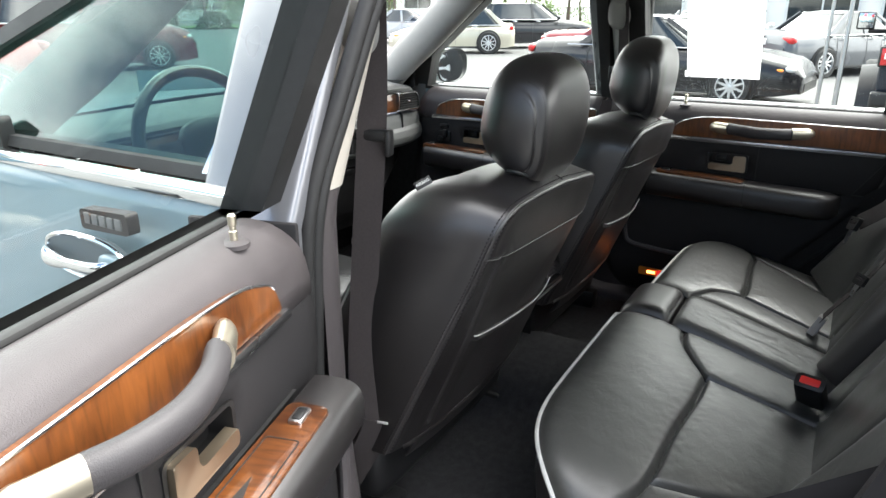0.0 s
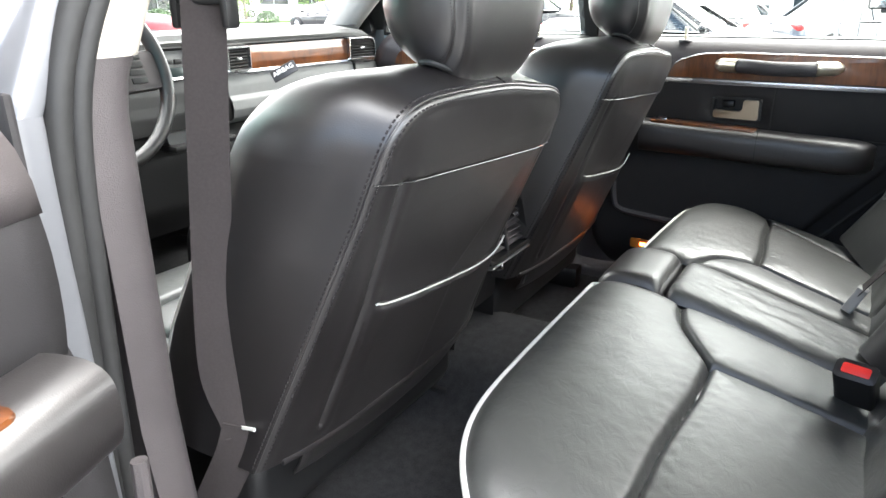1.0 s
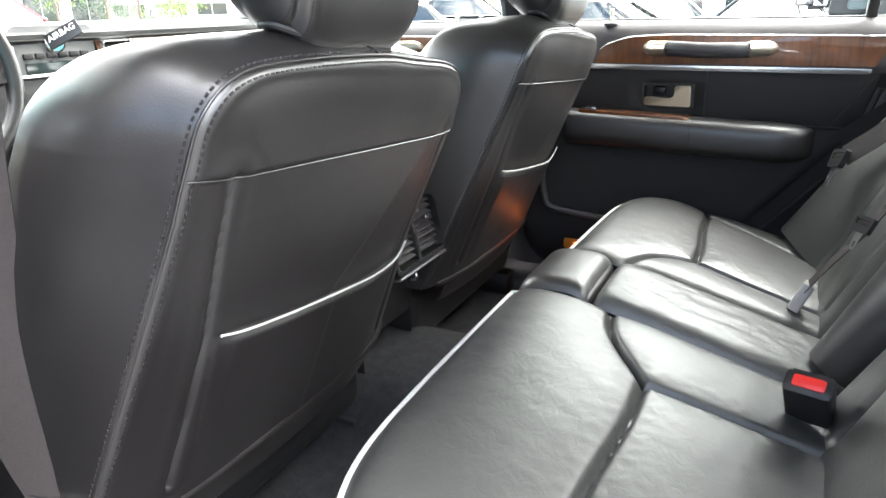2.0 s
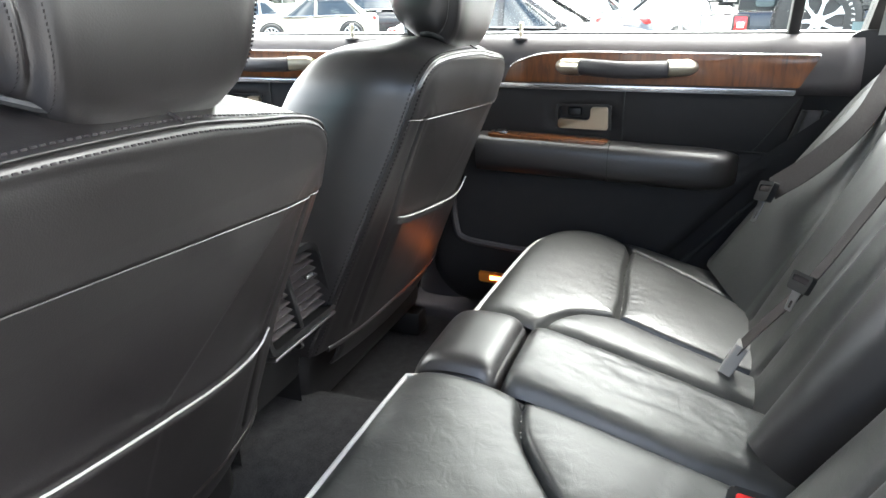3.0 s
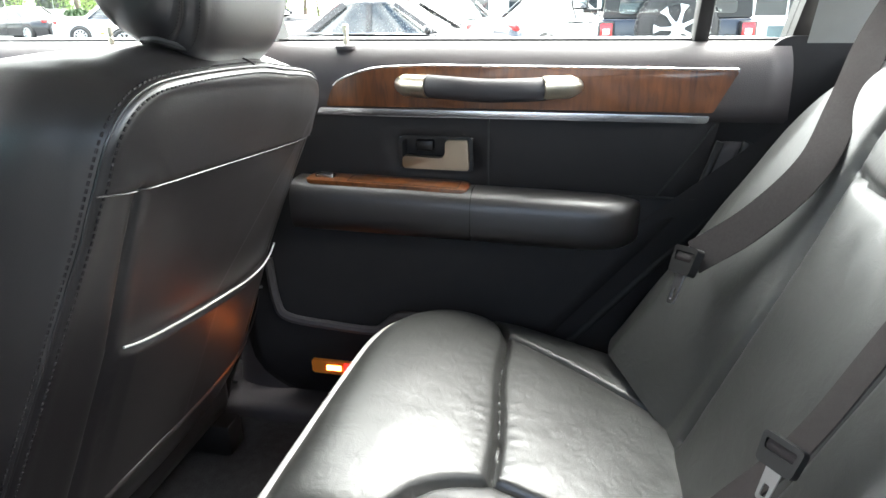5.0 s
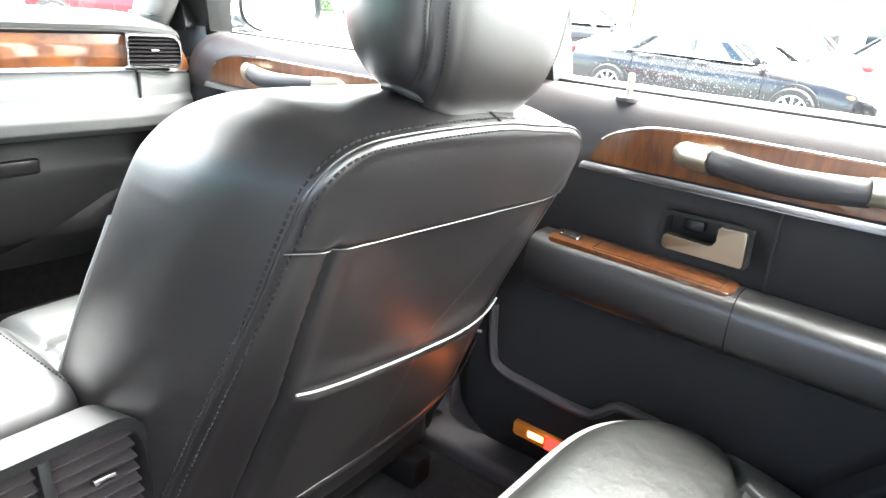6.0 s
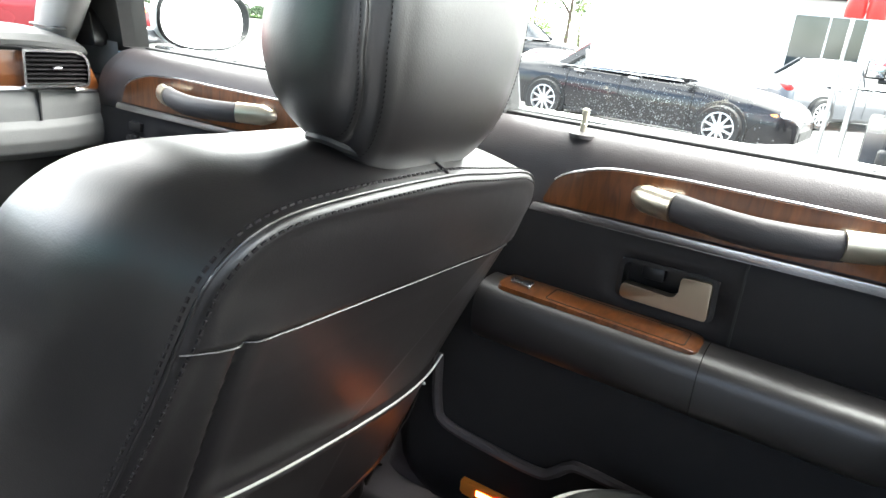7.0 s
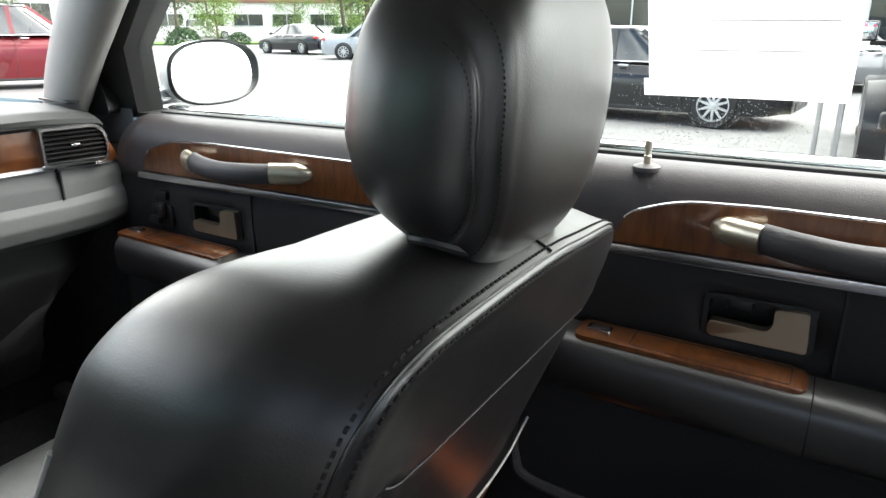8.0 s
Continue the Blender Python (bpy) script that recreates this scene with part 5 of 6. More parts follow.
# ---- steering wheel ----
wheel = thing("steering_wheel", "black leather and wood steering wheel with a grey hub", "steering wheel", at=pose(-0.41, 1.44, 1.015, 70, 0, 0))
def arc(a0, a1, n=20):
    return [Vector((0.19 * math.cos(radians(a0 + (a1 - a0) * i / n)), 0.19 * math.sin(radians(a0 + (a1 - a0) * i / n)), 0)) for i in range(n + 1)]
for a0, a1, mt in ((-160, -20, "leather"), (-20, 55, "leather"), (55, 125, "wood"), (125, 200, "leather")):
    part("rim", sweep(arc(a0, a1), circle(0.0145, 0.0165, 12)), mt, wheel)
part("hub", blob((0, 0, 0.005), (0.085, 0.075, 0.035), 2.8, 32, 16), "trim_up", wheel, "grey hub cover")
for sx in (-1, 1):
    sp = part("spoke", plate(rounded([(sx * 0.05, 0.035), (sx * 0.18, 0.03), (sx * 0.182, -0.045), (sx * 0.05, -0.05)], 0.012), -0.02, 0.004, "z", 0.004), "trim_up", wheel)
    for k in range(4):
        part("spoke_button", box(sx * 0.125 - 0.018, sx * 0.125 + 0.018, -0.034 + 0.017 * k, -0.021 + 0.017 * k, 0.003, 0.007, 0.002), "plastic", sp)
column = part("column", tube([(0, 0, -0.02), (0, 0, -0.16)], 0.05, 14, res=0, up=(0, 1, 0)), "plastic", wheel)

# ---- centre console ----
console = thing("centre_console", "black centre console with leather armrest and rear air vents", "car console")
def con_body(u, v):
    y = 0.80 + 0.82 * u
    w = 0.088
    a = math.pi * v
    z1 = 0.690 if y < 1.20 else 0.690 - 0.10 * min(1, (y - 1.20) / 0.1)
    return (-w * math.copysign(abs(math.cos(a)) ** 0.35, math.cos(a)), y, 0.40 + (z1 - 0.40) * abs(math.sin(a)) ** 0.3)
part("body", grid(con_body, 40, 30), "plastic", console)
pad = blob((0, 1.0, 0.728), (0.090, 0.21, 0.042), 3.4, 60, 30)
lid = part("armrest", pad, "leather", console)
for sx in (-1, 1):
    dash_m = bmesh.new()
    for i in range(42):
        y = 0.83 + 0.31 * i / 41
        c = Vector((sx * 0.066, y, 0.7705))
        vs = [dash_m.verts.new(c + Vector(d)) for d in ((-0.0008, 0, -0.001), (0.0008, 0, -0.001), (0.0008, 0.0045, -0.001), (-0.0008, 0.0045, -0.001), (0, 0.002, 0.0008))]
        for k in range(4):
            dash_m.faces.new((vs[k], vs[(k + 1) % 4], vs[4]))
    part("stitching", dash_m, "thread", lid, "grey thread stitching", smooth=False)
# rear face leans back and carries two vents
rf = pose(0, 0.757, 0.708, -12)
hood_o = rounded([(-0.090, -0.062), (-0.090, 0.060), (0.090, 0.060), (0.090, -0.062)], [0.01, 0.035, 0.035, 0.01], 8)
hood_i = [(a * 0.91, b * 0.86 - 0.001) for a, b in hood_o]
vf = part("vent_surround", moved(frame_plate(hood_o, hood_i, -0.030, 0.03, "y"), rf), "plastic", console, "black vent surround")
part("vent_back", moved(plate(hood_i, -0.004, 0.006, "y"), rf), "rubber", vf)
part("vent_divider", moved(box(-0.005, 0.005, -0.024, 0, -0.06, 0.055, 0.002), rf), "plastic", vf)
for sx in (-1, 1):
    for k in range(8):
        # paler trim on the slats puts the glare on their edges into colour
        part("slat", moved(moved(box(-0.0365, 0.0365, -0.008, 0.008, -0.0013, 0.0013, 0.0006), pose(0, 0, 0, 24)), rf @ pose(sx * 0.0425, -0.012, -0.043 + 0.0118 * k)), "trim_up", vf)
    part("vent_tab", moved(box(-0.010, 0.010, -0.032, -0.022, -0.003, 0.003, 0.001), rf @ pose(sx * 0.042, 0, 0.012)), "satin", vf, "bright vent tab")
part("rear_face", moved(plate(rounded([(-0.088, -0.13), (-0.088, 0.0), (0.088, 0.0), (0.088, -0.13)], 0.01), -0.006, 0.02, "y", 0.004), pose(0, 0.790, 0.640, 8)), "plastic", console)
part("hook", moved(tube([(0, 0, 0), (0, -0.016, -0.006), (0, -0.020, -0.022), (0, -0.008, -0.028)], 0.0032, 8), pose(0.045, 0.778, 0.620)), "chrome", console, "small chrome hook")
part("vent_lip", moved(box(-0.086, 0.086, -0.030, -0.004, -0.070, -0.065, 0.002), rf), "steel", vf, "bright lip under the vents")
part("foot", box(-0.09, 0.09, 0.88, 1.0, 0.40, 0.52, 0.03, 3), "plastic", console)

# ---- passenger door mirror ----
mir = thing("door_mirror", "silver-blue door mirror with a dark-rimmed glass", "car mirror", "door mirrors")
mm = pose(0.995, 1.585, 1.104, 0, 0, 4)
def mirror_shell(u, v):
    a = 2 * math.pi * u
    e = 2 / 2.6
    r = math.cos(v * math.pi / 2) ** 0.55
    x, z = 0.138 * math.copysign(abs(math.cos(a)) ** e, math.cos(a)), 0.069 * math.copysign(abs(math.sin(a)) ** e, math.sin(a))
    return tuple(mm @ Vector((x * r * (1 - 0.1 * v), 0.11 * v, z * r)))
part("housing", grid(mirror_shell, 40, 12, wrap=True), "mirror_shell", mir)
oo = [(0.138 * math.copysign(abs(math.cos(a)) ** (2 / 2.6), math.cos(a)), 0.069 * math.copysign(abs(math.sin(a)) ** (2 / 2.6), math.sin(a))) for a in [2 * math.pi * i / 40 for i in range(40)]]
part("rim", moved(frame_plate([(a * 0.970, b * 0.945) for a, b in oo], [(a * 0.952, b * 0.92) for a, b in oo], -0.006, 0.008, "y"), mm), "rubber", mir, "dark rubber rim")
part("mirror_glass", moved(plate([(a * 0.96, b * 0.93) for a, b in oo], 0.0, 0.004, "y"), mm @ pose(0, 0, 0, -3, 0, 2)), "mirror", mir, "mirror glass")
part("mirror_arm", box(0.84, 0.95, 1.60, 1.70, 1.045, 1.075, 0.012, 3), "silver_paint", mir)
mir_l = copy_thing(mir, Matrix.Identity(4))
mir_l.matrix_basis = Matrix.Diagonal((-1, 1, 1, 1))
part("sail_panel", plate(rounded([(1.600, 1.038), (1.69, 1.036), (1.672, 1.118), (1.640, 1.128), (1.612, 1.10)], 0.014)[::-1], 0.735, 0.765, "x", 0.006), "plastic", door_fr, "black triangular sail panel")
part("sail_panel", plate(rounded([(1.575, 1.042), (1.70, 1.042), (1.70, 1.06), (1.62, 1.13), (1.585, 1.135)], 0.015), -0.815, -0.785, "x", 0.0), "plastic", door_fl, "black triangular sail panel")

# ---- driver's door outside ----
ring_o = [(0.104 * math.copysign(abs(math.cos(a)) ** 0.85, math.cos(a)), 0.036 * math.copysign(abs(math.sin(a)) ** 0.85, math.sin(a))) for a in [2 * math.pi * i / 40 for i in range(40)]]
part("handle_bezel", moved(tube([(0, a, b) for a, b in ring_o], 0.0045, 8, closed=True, up=(1, 0, 0), res=0), pose(-0.950, 1.125, 0.965)), "chrome", door_fl, "bright oval bezel")
part("handle_cup", moved(plate([(a * 0.98, b * 0.98) for a, b in ring_o], -0.012, 0.0, "x"), pose(-0.938, 1.125, 0.965)), "shaded_cup", door_fl, "recess plate behind the handle, its shade put into the paint")
bar = smooth_path([(-0.952, 1.222, 0.958), (-0.972, 1.195, 0.961), (-0.980, 1.14, 0.964), (-0.976, 1.07, 0.966), (-0.956, 1.035, 0.968)], 8)
part("handle_bar", sweep(bar, circle(0.009, 0.017, 14), scale=[0.55 + 0.45 * math.sin(math.pi * min(1.0, (i + 3) / 20)) for i in range(len(bar))]), "chrome", door_fl, "chrome door handle")
part("lock_cap", moved(blob((0, 0, 0), (0.010, 0.028, 0.019), 3.0, 20, 12), pose(-0.956, 1.048, 0.966)), "blue_paint", door_fl, "ice-blue lock cover")
kp = part("keypad", plate(rounded([(0.995, 1.022), (1.110, 1.018), (1.110, 1.050), (0.995, 1.056)], 0.008)[::-1], -0.955, -0.935, "x", 0.0), "plastic", door_fl, "black five-button keypad")
for k in range(5):
    part("key", box(-0.958, -0.954, 1.008 + 0.0185 * k, 1.022 + 0.0185 * k, 1.029, 1.046, 0.001), "dash", kp)
part("chrome_post", moved(box(-0.006, 0.006, -0.042, 0.042, 0, 0.30), Matrix(((1, 0, 0.45, -0.822), (0, 1, -0.28, 0.934), (0, 0, 1, 1.094), (0, 0, 0, 1)))), "chrome", door_fl, "polished pillar cover")

# ---- paper on the rear door glass ----
def on_glass(y, z, off=0.0):
    return (0.799 - off - 0.45 * max(0.0, z - 1.04), y, z)


note = thing("window_notice", "white printed notice taped inside the rear side window", "paper notice", at=pose(*on_glass(0.485, 1.24, 0.004), 0, math.degrees(-math.atan(0.45)), 0))
part("sheet", grid(lambda u, v: (0.0006 * math.sin(u * 5 + v * 3), -0.105 + 0.21 * u, -0.128 + 0.262 * v), 10, 12), "note", note, smooth=True)
part("sheet_corner", grid(lambda u, v: (-0.0012, 0.085 + 0.026 * u, -0.128 + 0.022 * v), 2, 2), "note", note)
nm = Matrix(((0, 0, -1, -0.0022), (1, 0, 0, 0), (0, 1, 0, 0), (0, 0, 0, 1)))
lettering("print", "AS IS - NO DEALER WARRANTY", 0.0105, nm @ pose(0.0, 0.088, 0), "ink", note, 0.0002)
lettering("print", "DEALER WARRANTY", 0.0095, nm @ pose(-0.01, 0.060, 0), "ink", note, 0.0002)
for z, y0, y1 in ((0.112, -0.07, 0.07), (0.105, -0.08, 0.08), (0.040, -0.085, 0.085), (0.026, -0.02, 0.085), (-0.006, -0.075, 0.085), (-0.036, -0.085, 0.04), (-0.07, -0.06, 0.085)):
    part("printed_rule", box(-0.0016, -0.0010, y0, y1, z, z + 0.0012), "dash", note)


# ---- rain drops on the rear side glass ----
rnd = random.Random(5)
drops = bmesh.new()
for k in range(1300):
    y, z = rnd.gauss(0.53, 0.07), 1.055 + abs(rnd.gauss(0, 0.045))
    if not (0.10 < y < 0.66 and z < 1.3):
        continue
    r = rnd.uniform(0.0002, 0.00065)
    c = Vector((0.8065 - 0.45 * (z - 1.04), y, z))
    top = drops.verts.new(c + Vector((r * 0.55, 0, 0)))
    ring_v = [drops.verts.new(c + Vector((0, r * math.cos(i * math.pi / 3), r * 1.25 * math.sin(i * math.pi / 3)))) for i in range(6)]
    for i in range(6):
        drops.faces.new((ring_v[i], ring_v[(i + 1) % 6], top))
tagged(part("rain_drop", drops, "drop", smooth=True), "scattered rain drops on the rear side window", "rain drop", kind="stuff")


# ---- ground ----
LOT_Z = -0.27


def lot_z(x):
    """The lot falls away gently on the passenger side."""
    t = max(0.0, min(1.0, (x - 1.4) / 5.2))
    return LOT_Z * t * t * (3 - 2 * t)


GX = [-600, -120, -40, -12, -4] + [1.2 + 0.4 * i for i in range(15)] + [8, 12, 20, 40, 120, 600]
gbm = bmesh.new()
rows = [[gbm.verts.new((x, y, lot_z(x))) for y in (-600, -120, -30, -8, 0, 8, 30, 120, 600)] for x in GX]
for a, b in zip(rows, rows[1:]):
    for j in range(8):
        gbm.faces.new((a[j], b[j], b[j + 1], a[j + 1]))
struct("ground", gbm, "asphalt", "pale worn asphalt car park with faint stains", "ground")
for k in range(7):
    struct("parking_line", box(15.0, 19.5, -9 + 2.8 * k, -8.9 + 2.8 * k, LOT_Z + 0.002, LOT_Z + 0.006), "line_paint", "worn white parking line", "road marking")


# ---- parked cars ----
def car_paint(name, color, metal=0.3):
    return mat(name, color, 0.25, metal, var=0.05, scale=6, coat=0.5, spec=0.35)


def wheel_parts(car, x, y, r, sgn, spokes=10, dark=False):
    m = pose(x, y, r)
    w = part("wheel", moved(hoop([(r * 0.70, -0.10), (r * 0.93, -0.105), (r, -0.07), (r, 0.07), (r * 0.93, 0.105), (r * 0.70, 0.10)]), m), "rubber", car, "black tyre")
    rim = part("rim", moved(hoop([(r * 0.705, sgn * 0.02), (r * 0.70, sgn * 0.098), (r * 0.65, sgn * 0.10), (r * 0.63, sgn * 0.06), (r * 0.62, sgn * 0.03)]), m), "alloy", w)
    part("disc", moved(lathe([(r * 0.66, sgn * 0.015), (r * 0.66, sgn * 0.03)], 24, "x"), m), "rubber", w)
    for k in range(spokes):
        a = 360 * k / spokes
        part("spoke", moved(plate([(-0.022, r * 0.10), (0.022, r * 0.10), (0.014, r * 0.64), (-0.014, r * 0.64)], sgn * 0.05, sgn * 0.085, "x"), m @ pose(0, 0, 0, a, 0, 0)), "alloy", w, smooth=False)
    part("hub_cap", moved(lathe([(r * 0.16, sgn * 0.04), (r * 0.15, sgn * 0.095), (r * 0.05, sgn * 0.10)], 16, "x"), m), "alloy", w)


def lerp1(tab, t):
    for (a, va), (b, vb) in zip(tab, tab[1:]):
        if t <= b:
            k = (t - a) / (b - a + 1e-9)
            k = k * k * (3 - 2 * k) * 0.5 + k * 0.5
            return va + (vb - va) * k
    return tab[-1][1]


def parked_car(label, paint, m, length=4.65, width=1.83, height=1.45, kind="sedan", group="parked cars", spokes=10, name="parked_car"):
    """A parked car, nose to +y: lofted body, glasshouse, pillars, wheels and lights."""
    car = thing(name, label, "car", group)
    L, W, H = length / 2, width / 2, height
    r = 0.33 if kind == "sedan" else 0.37
    wy = 0.295 * length
    belt = 0.63 * H
    top_y = {"sedan": (-0.62, -0.28, 0.08, 0.42), "suv": (-0.93, -0.80, 0.06, 0.40), "hatch": (-0.90, -0.60, 0.12, 0.50)}[kind]
    if kind == "sedan":
        deck = [(-1, 0.52 * H), (-0.97, 0.64 * H), (-0.90, 0.695 * H), (-0.60, 0.71 * H), (0.40, 0.665 * H), (0.70, 0.60 * H), (0.90, 0.53 * H), (0.98, 0.44 * H), (1, 0.36 * H)]
    elif kind == "suv":
        deck = [(-1, 0.55 * H), (-0.985, 0.64 * H), (-0.9, 0.66 * H), (0.40, 0.63 * H), (0.75, 0.59 * H), (0.93, 0.52 * H), (1, 0.36 * H)]
    else:
        deck = [(-1, 0.55 * H), (-0.98, 0.66 * H), (-0.85, 0.68 * H), (0.45, 0.63 * H), (0.75, 0.56 * H), (0.93, 0.47 * H), (1, 0.36 * H)]
    wid = [(-1, 0.80), (-0.93, 0.93), (-0.7, 0.99), (0, 1.0), (0.6, 0.985), (0.88, 0.92), (0.97, 0.80), (1, 0.68)]
    def body(u, v):
        t = -1 + 2 * u
        w, dz = W * lerp1(wid, t), lerp1(deck, t)
        z0 = 0.20 + 0.06 * max(0, abs(t) - 0.85) / 0.15
        a = v * math.pi
        c, s = math.cos(a), math.sin(a)
        x = w * math.copysign(abs(c) ** 0.30, c)
        z = z0 + (dz - z0) * abs(s) ** 0.42
        x *= 1 - 0.06 * max(0.0, (z - 0.5 * H) / (0.25 * H)) - 0.03 * max(0, (0.42 - z) / 0.2)
        return (x, t * L, z)
    b = part("body", grid(body, 56, 36), paint, car)
    for sg in (-1, 1):
        part("end_panel", plate([(-W * 0.70, 0.24), (W * 0.70, 0.24), (W * 0.72, 0.36 * H if sg > 0 else 0.52 * H), (-W * 0.72, 0.36 * H if sg > 0 else 0.52 * H)], sg * L * 0.975, sg * L * 0.998, "y", 0.02), paint, car)
        part("bumper_grille", plate(rounded([(-W * 0.55, 0.26), (W * 0.55, 0.26), (W * 0.5, 0.40), (-W * 0.5, 0.40)], 0.04), sg * L * 0.98, sg * (L + 0.008), "y"), "rubber", car)
    def glass(u, v):
        z = belt * 1.0 + (H - 0.035 - belt) * v
        y0 = L * (top_y[0] + (top_y[1] - top_y[0]) * v ** 0.85)
        y1 = L * (top_y[3] + (top_y[2] - top_y[3]) * v ** 0.9)
        a = 2 * math.pi * u
        c, s = math.cos(a), math.sin(a)
        w = W * (0.90 - 0.20 * v)
        return (w * math.copysign(abs(c) ** 0.35, c), (y0 + y1) / 2 + (y1 - y0) / 2 * math.copysign(abs(s) ** 0.35, s), z)
    gh = part("glasshouse", grid(glass, 64, 10, wrap=True), "car_glass", car, "dark tinted glass")
    def roof_f(u, v):
        p = glass(u, 0.90)
        q = 1 - v
        cy = L * (top_y[1] + top_y[2]) / 2
        return (p[0] * q * 1.01, cy + (p[1] - cy) * q * 1.01, H - 0.075 + 0.075 * math.sin(min(1, v * 1.3) * math.pi / 2))
    part("roof", grid(roof_f, 48, 10, wrap=True), paint, car)
    for sx in (-1, 1):
        for t0, t1, wv in ((top_y[3] - 0.02, top_y[2] + 0.01, 0.035), (-0.07, -0.085, 0.045), (top_y[0] + 0.10, top_y[1] + 0.02, 0.06)):
            p0, p1 = Vector((sx * W * 0.905, L * t0, belt)), Vector((sx * W * 0.725, L * t1, H - 0.07))
            part("pillar", sweep([p0, p1], [(-wv, -0.012), (wv, -0.012), (wv, 0.012), (-wv, 0.012)], up=(sx, 0, 0.4)), paint, car)
        part("window_line", tube([(sx * W * 0.925, L * top_y[3], belt), (sx * W * 0.94, 0, belt + 0.01), (sx * W * 0.925, L * top_y[0], belt + 0.01)], 0.010, 6), "chrome", car)
        part("sill_line", box(min(sx * W * 0.93, sx * W * 0.985), max(sx * W * 0.93, sx * W * 0.985), -L * 0.45, L * 0.45, 0.20, 0.26, 0.01), "rubber", car)
        for yy in (-0.07, -0.45, 0.40):
            part("door_gap", sweep([Vector((sx * W * 0.992, L * yy, 0.30)), Vector((sx * W * 1.0, L * yy, 0.62)), Vector((sx * W * 0.945, L * yy, belt - 0.02))], circle(0.005, n=5), up=(0, 1, 0)), "rubber", car)
        for yy in (0.02, -0.36):
            part("door_handle", box(sx * W * 0.97 - 0.02, sx * W * 0.97 + 0.02, L * yy - 0.10, L * yy + 0.08, 0.60 * H - 0.02, 0.60 * H + 0.012, 0.01), "chrome", car)
        mr = part("mirror", blob((sx * (W + 0.06), L * (top_y[3] - 0.06), belt + 0.07), (0.10, 0.06, 0.07), 2.5, 16, 10), paint, car)
        part("taillight", blob((sx * W * 0.70, -L * 0.945, 0.575 * H), (W * 0.24, 0.075, 0.085), 3, 20, 12), "redlens", car, "red tail light")
        part("headlight", blob((sx * W * 0.66, L * 0.90, 0.43 * H), (W * 0.20, 0.14, 0.065), 2.6, 20, 12), "lamp_lens", car, "clear headlight")
        part("side_marker", blob((sx * W * 0.865, L * 0.86, 0.42 * H), (0.03, 0.08, 0.03), 2.6, 12, 8), "amber", car, "amber side marker")
        for yy in (-wy, wy):
            part("wheel_arch", moved(hoop([(r + 0.055, sx * (W - 0.10)), (r + 0.050, sx * (W + 0.004)), (r * 0.2, sx * (W + 0.004)), (r * 0.2, sx * (W - 0.10))]), pose(0, yy, r)), "rubber", car)
            wheel_parts(car, sx * (W - 0.045), yy, r, sx, spokes)
    part("rear_plate", box(-0.16, 0.16, -L - 0.012, -L - 0.002, 0.50 * H, 0.50 * H + 0.14, 0.004), "paper", car)
    part("rear_badge", box(-0.05, 0.05, -L * 0.985, -L * 0.97, 0.63 * H, 0.65 * H, 0.004), "chrome", car)
    car.matrix_world = m
    return car


def facing(p, q, z=LOT_Z):
    """Pose of a car whose near front and rear wheels stand about p and q, seen from the origin's side."""
    d = (Vector(p) - Vector(q)).normalized()
    n = Vector((-d.y, d.x)) if (Vector((-d.y, d.x)).dot(Vector(p)) > 0) else Vector((d.y, -d.x))
    c = (Vector(p) + Vector(q)) / 2 + n * 0.80
    return pose(c.x, c.y, z, 0, 0, math.degrees(math.atan2(d.y, d.x)) - 90)


parked_car("glossy black sedan parked side-on with rain drops on its doors", car_paint("black_paint", (0.012, 0.012, 0.014), 0.0), facing((10.72, 2.0), (11.0, 4.75)), 4.95, 1.82, 1.44)
parked_car("dark grey sedan parked with its tail towards the lot", car_paint("grey_paint", (0.10, 0.105, 0.115)), pose(18.1, 0.75, LOT_Z, 0, 0, -128), 4.85, 1.85, 1.45)
parked_car("pale gold hatchback parked in a row", car_paint("gold_paint", (0.50, 0.47, 0.38)), pose(20.4, 12.9, LOT_Z, 0, 0, 28), 4.4, 1.76, 1.49, "hatch")
parked_car("black estate car parked behind other cars", car_paint("dark_paint", (0.02, 0.021, 0.024)), pose(24.5, 11.6, LOT_Z, 0, 0, -145), 4.7, 1.85, 1.68, "suv")
parked_car("silver sedan parked in a row", car_paint("silver_car_paint", (0.36, 0.38, 0.40)), pose(25.6, 18.3, LOT_Z, 0, 0, -150), 4.7, 1.82, 1.46)
parked_car("black sedan with bright wheels parked in a far row", car_paint("far_black_paint", (0.015, 0.016, 0.02)), pose(28.3, 25.2, LOT_Z, 0, 0, -10), 4.9, 1.86, 1.46)
parked_car("white pickup-like wagon parked far off", car_paint("white_paint", (0.75, 0.75, 0.74), 0.0), pose(52.0, 58.0, LOT_Z, 0, 0, -125), 5.3, 1.95, 1.95, "suv")
parked_car("white car parked beside the grey sedan", car_paint("white_car_paint", (0.72, 0.72, 0.71), 0.0), pose(21.5, 4.0, LOT_Z, 0, 0, -112), 4.6, 1.8, 1.46, "hatch")
parked_car("red van parked ahead of the car", car_paint("red_paint", (0.14, 0.010, 0.014)), pose(10.0, 18.0, LOT_Z, 0, 0, -120), 5.1, 1.98, 1.95, "suv")
parked_car("red car parked in front of the bonnet", car_paint("dark_red_paint", (0.38, 0.02, 0.02)), pose(1.6, 10.2, 0.0, 0, 0, 95), 4.7, 1.85, 1.45)
# reflected in the driver's glass; set nearer and taller to darken the doorway
parked_car("unseen black car set close to the open door to shade it", car_paint("black_side_paint", (0.015, 0.016, 0.02)), pose(-4.7, 0.4, 0.0, 0, 0, 4), 4.8, 1.9, 1.72, "suv")
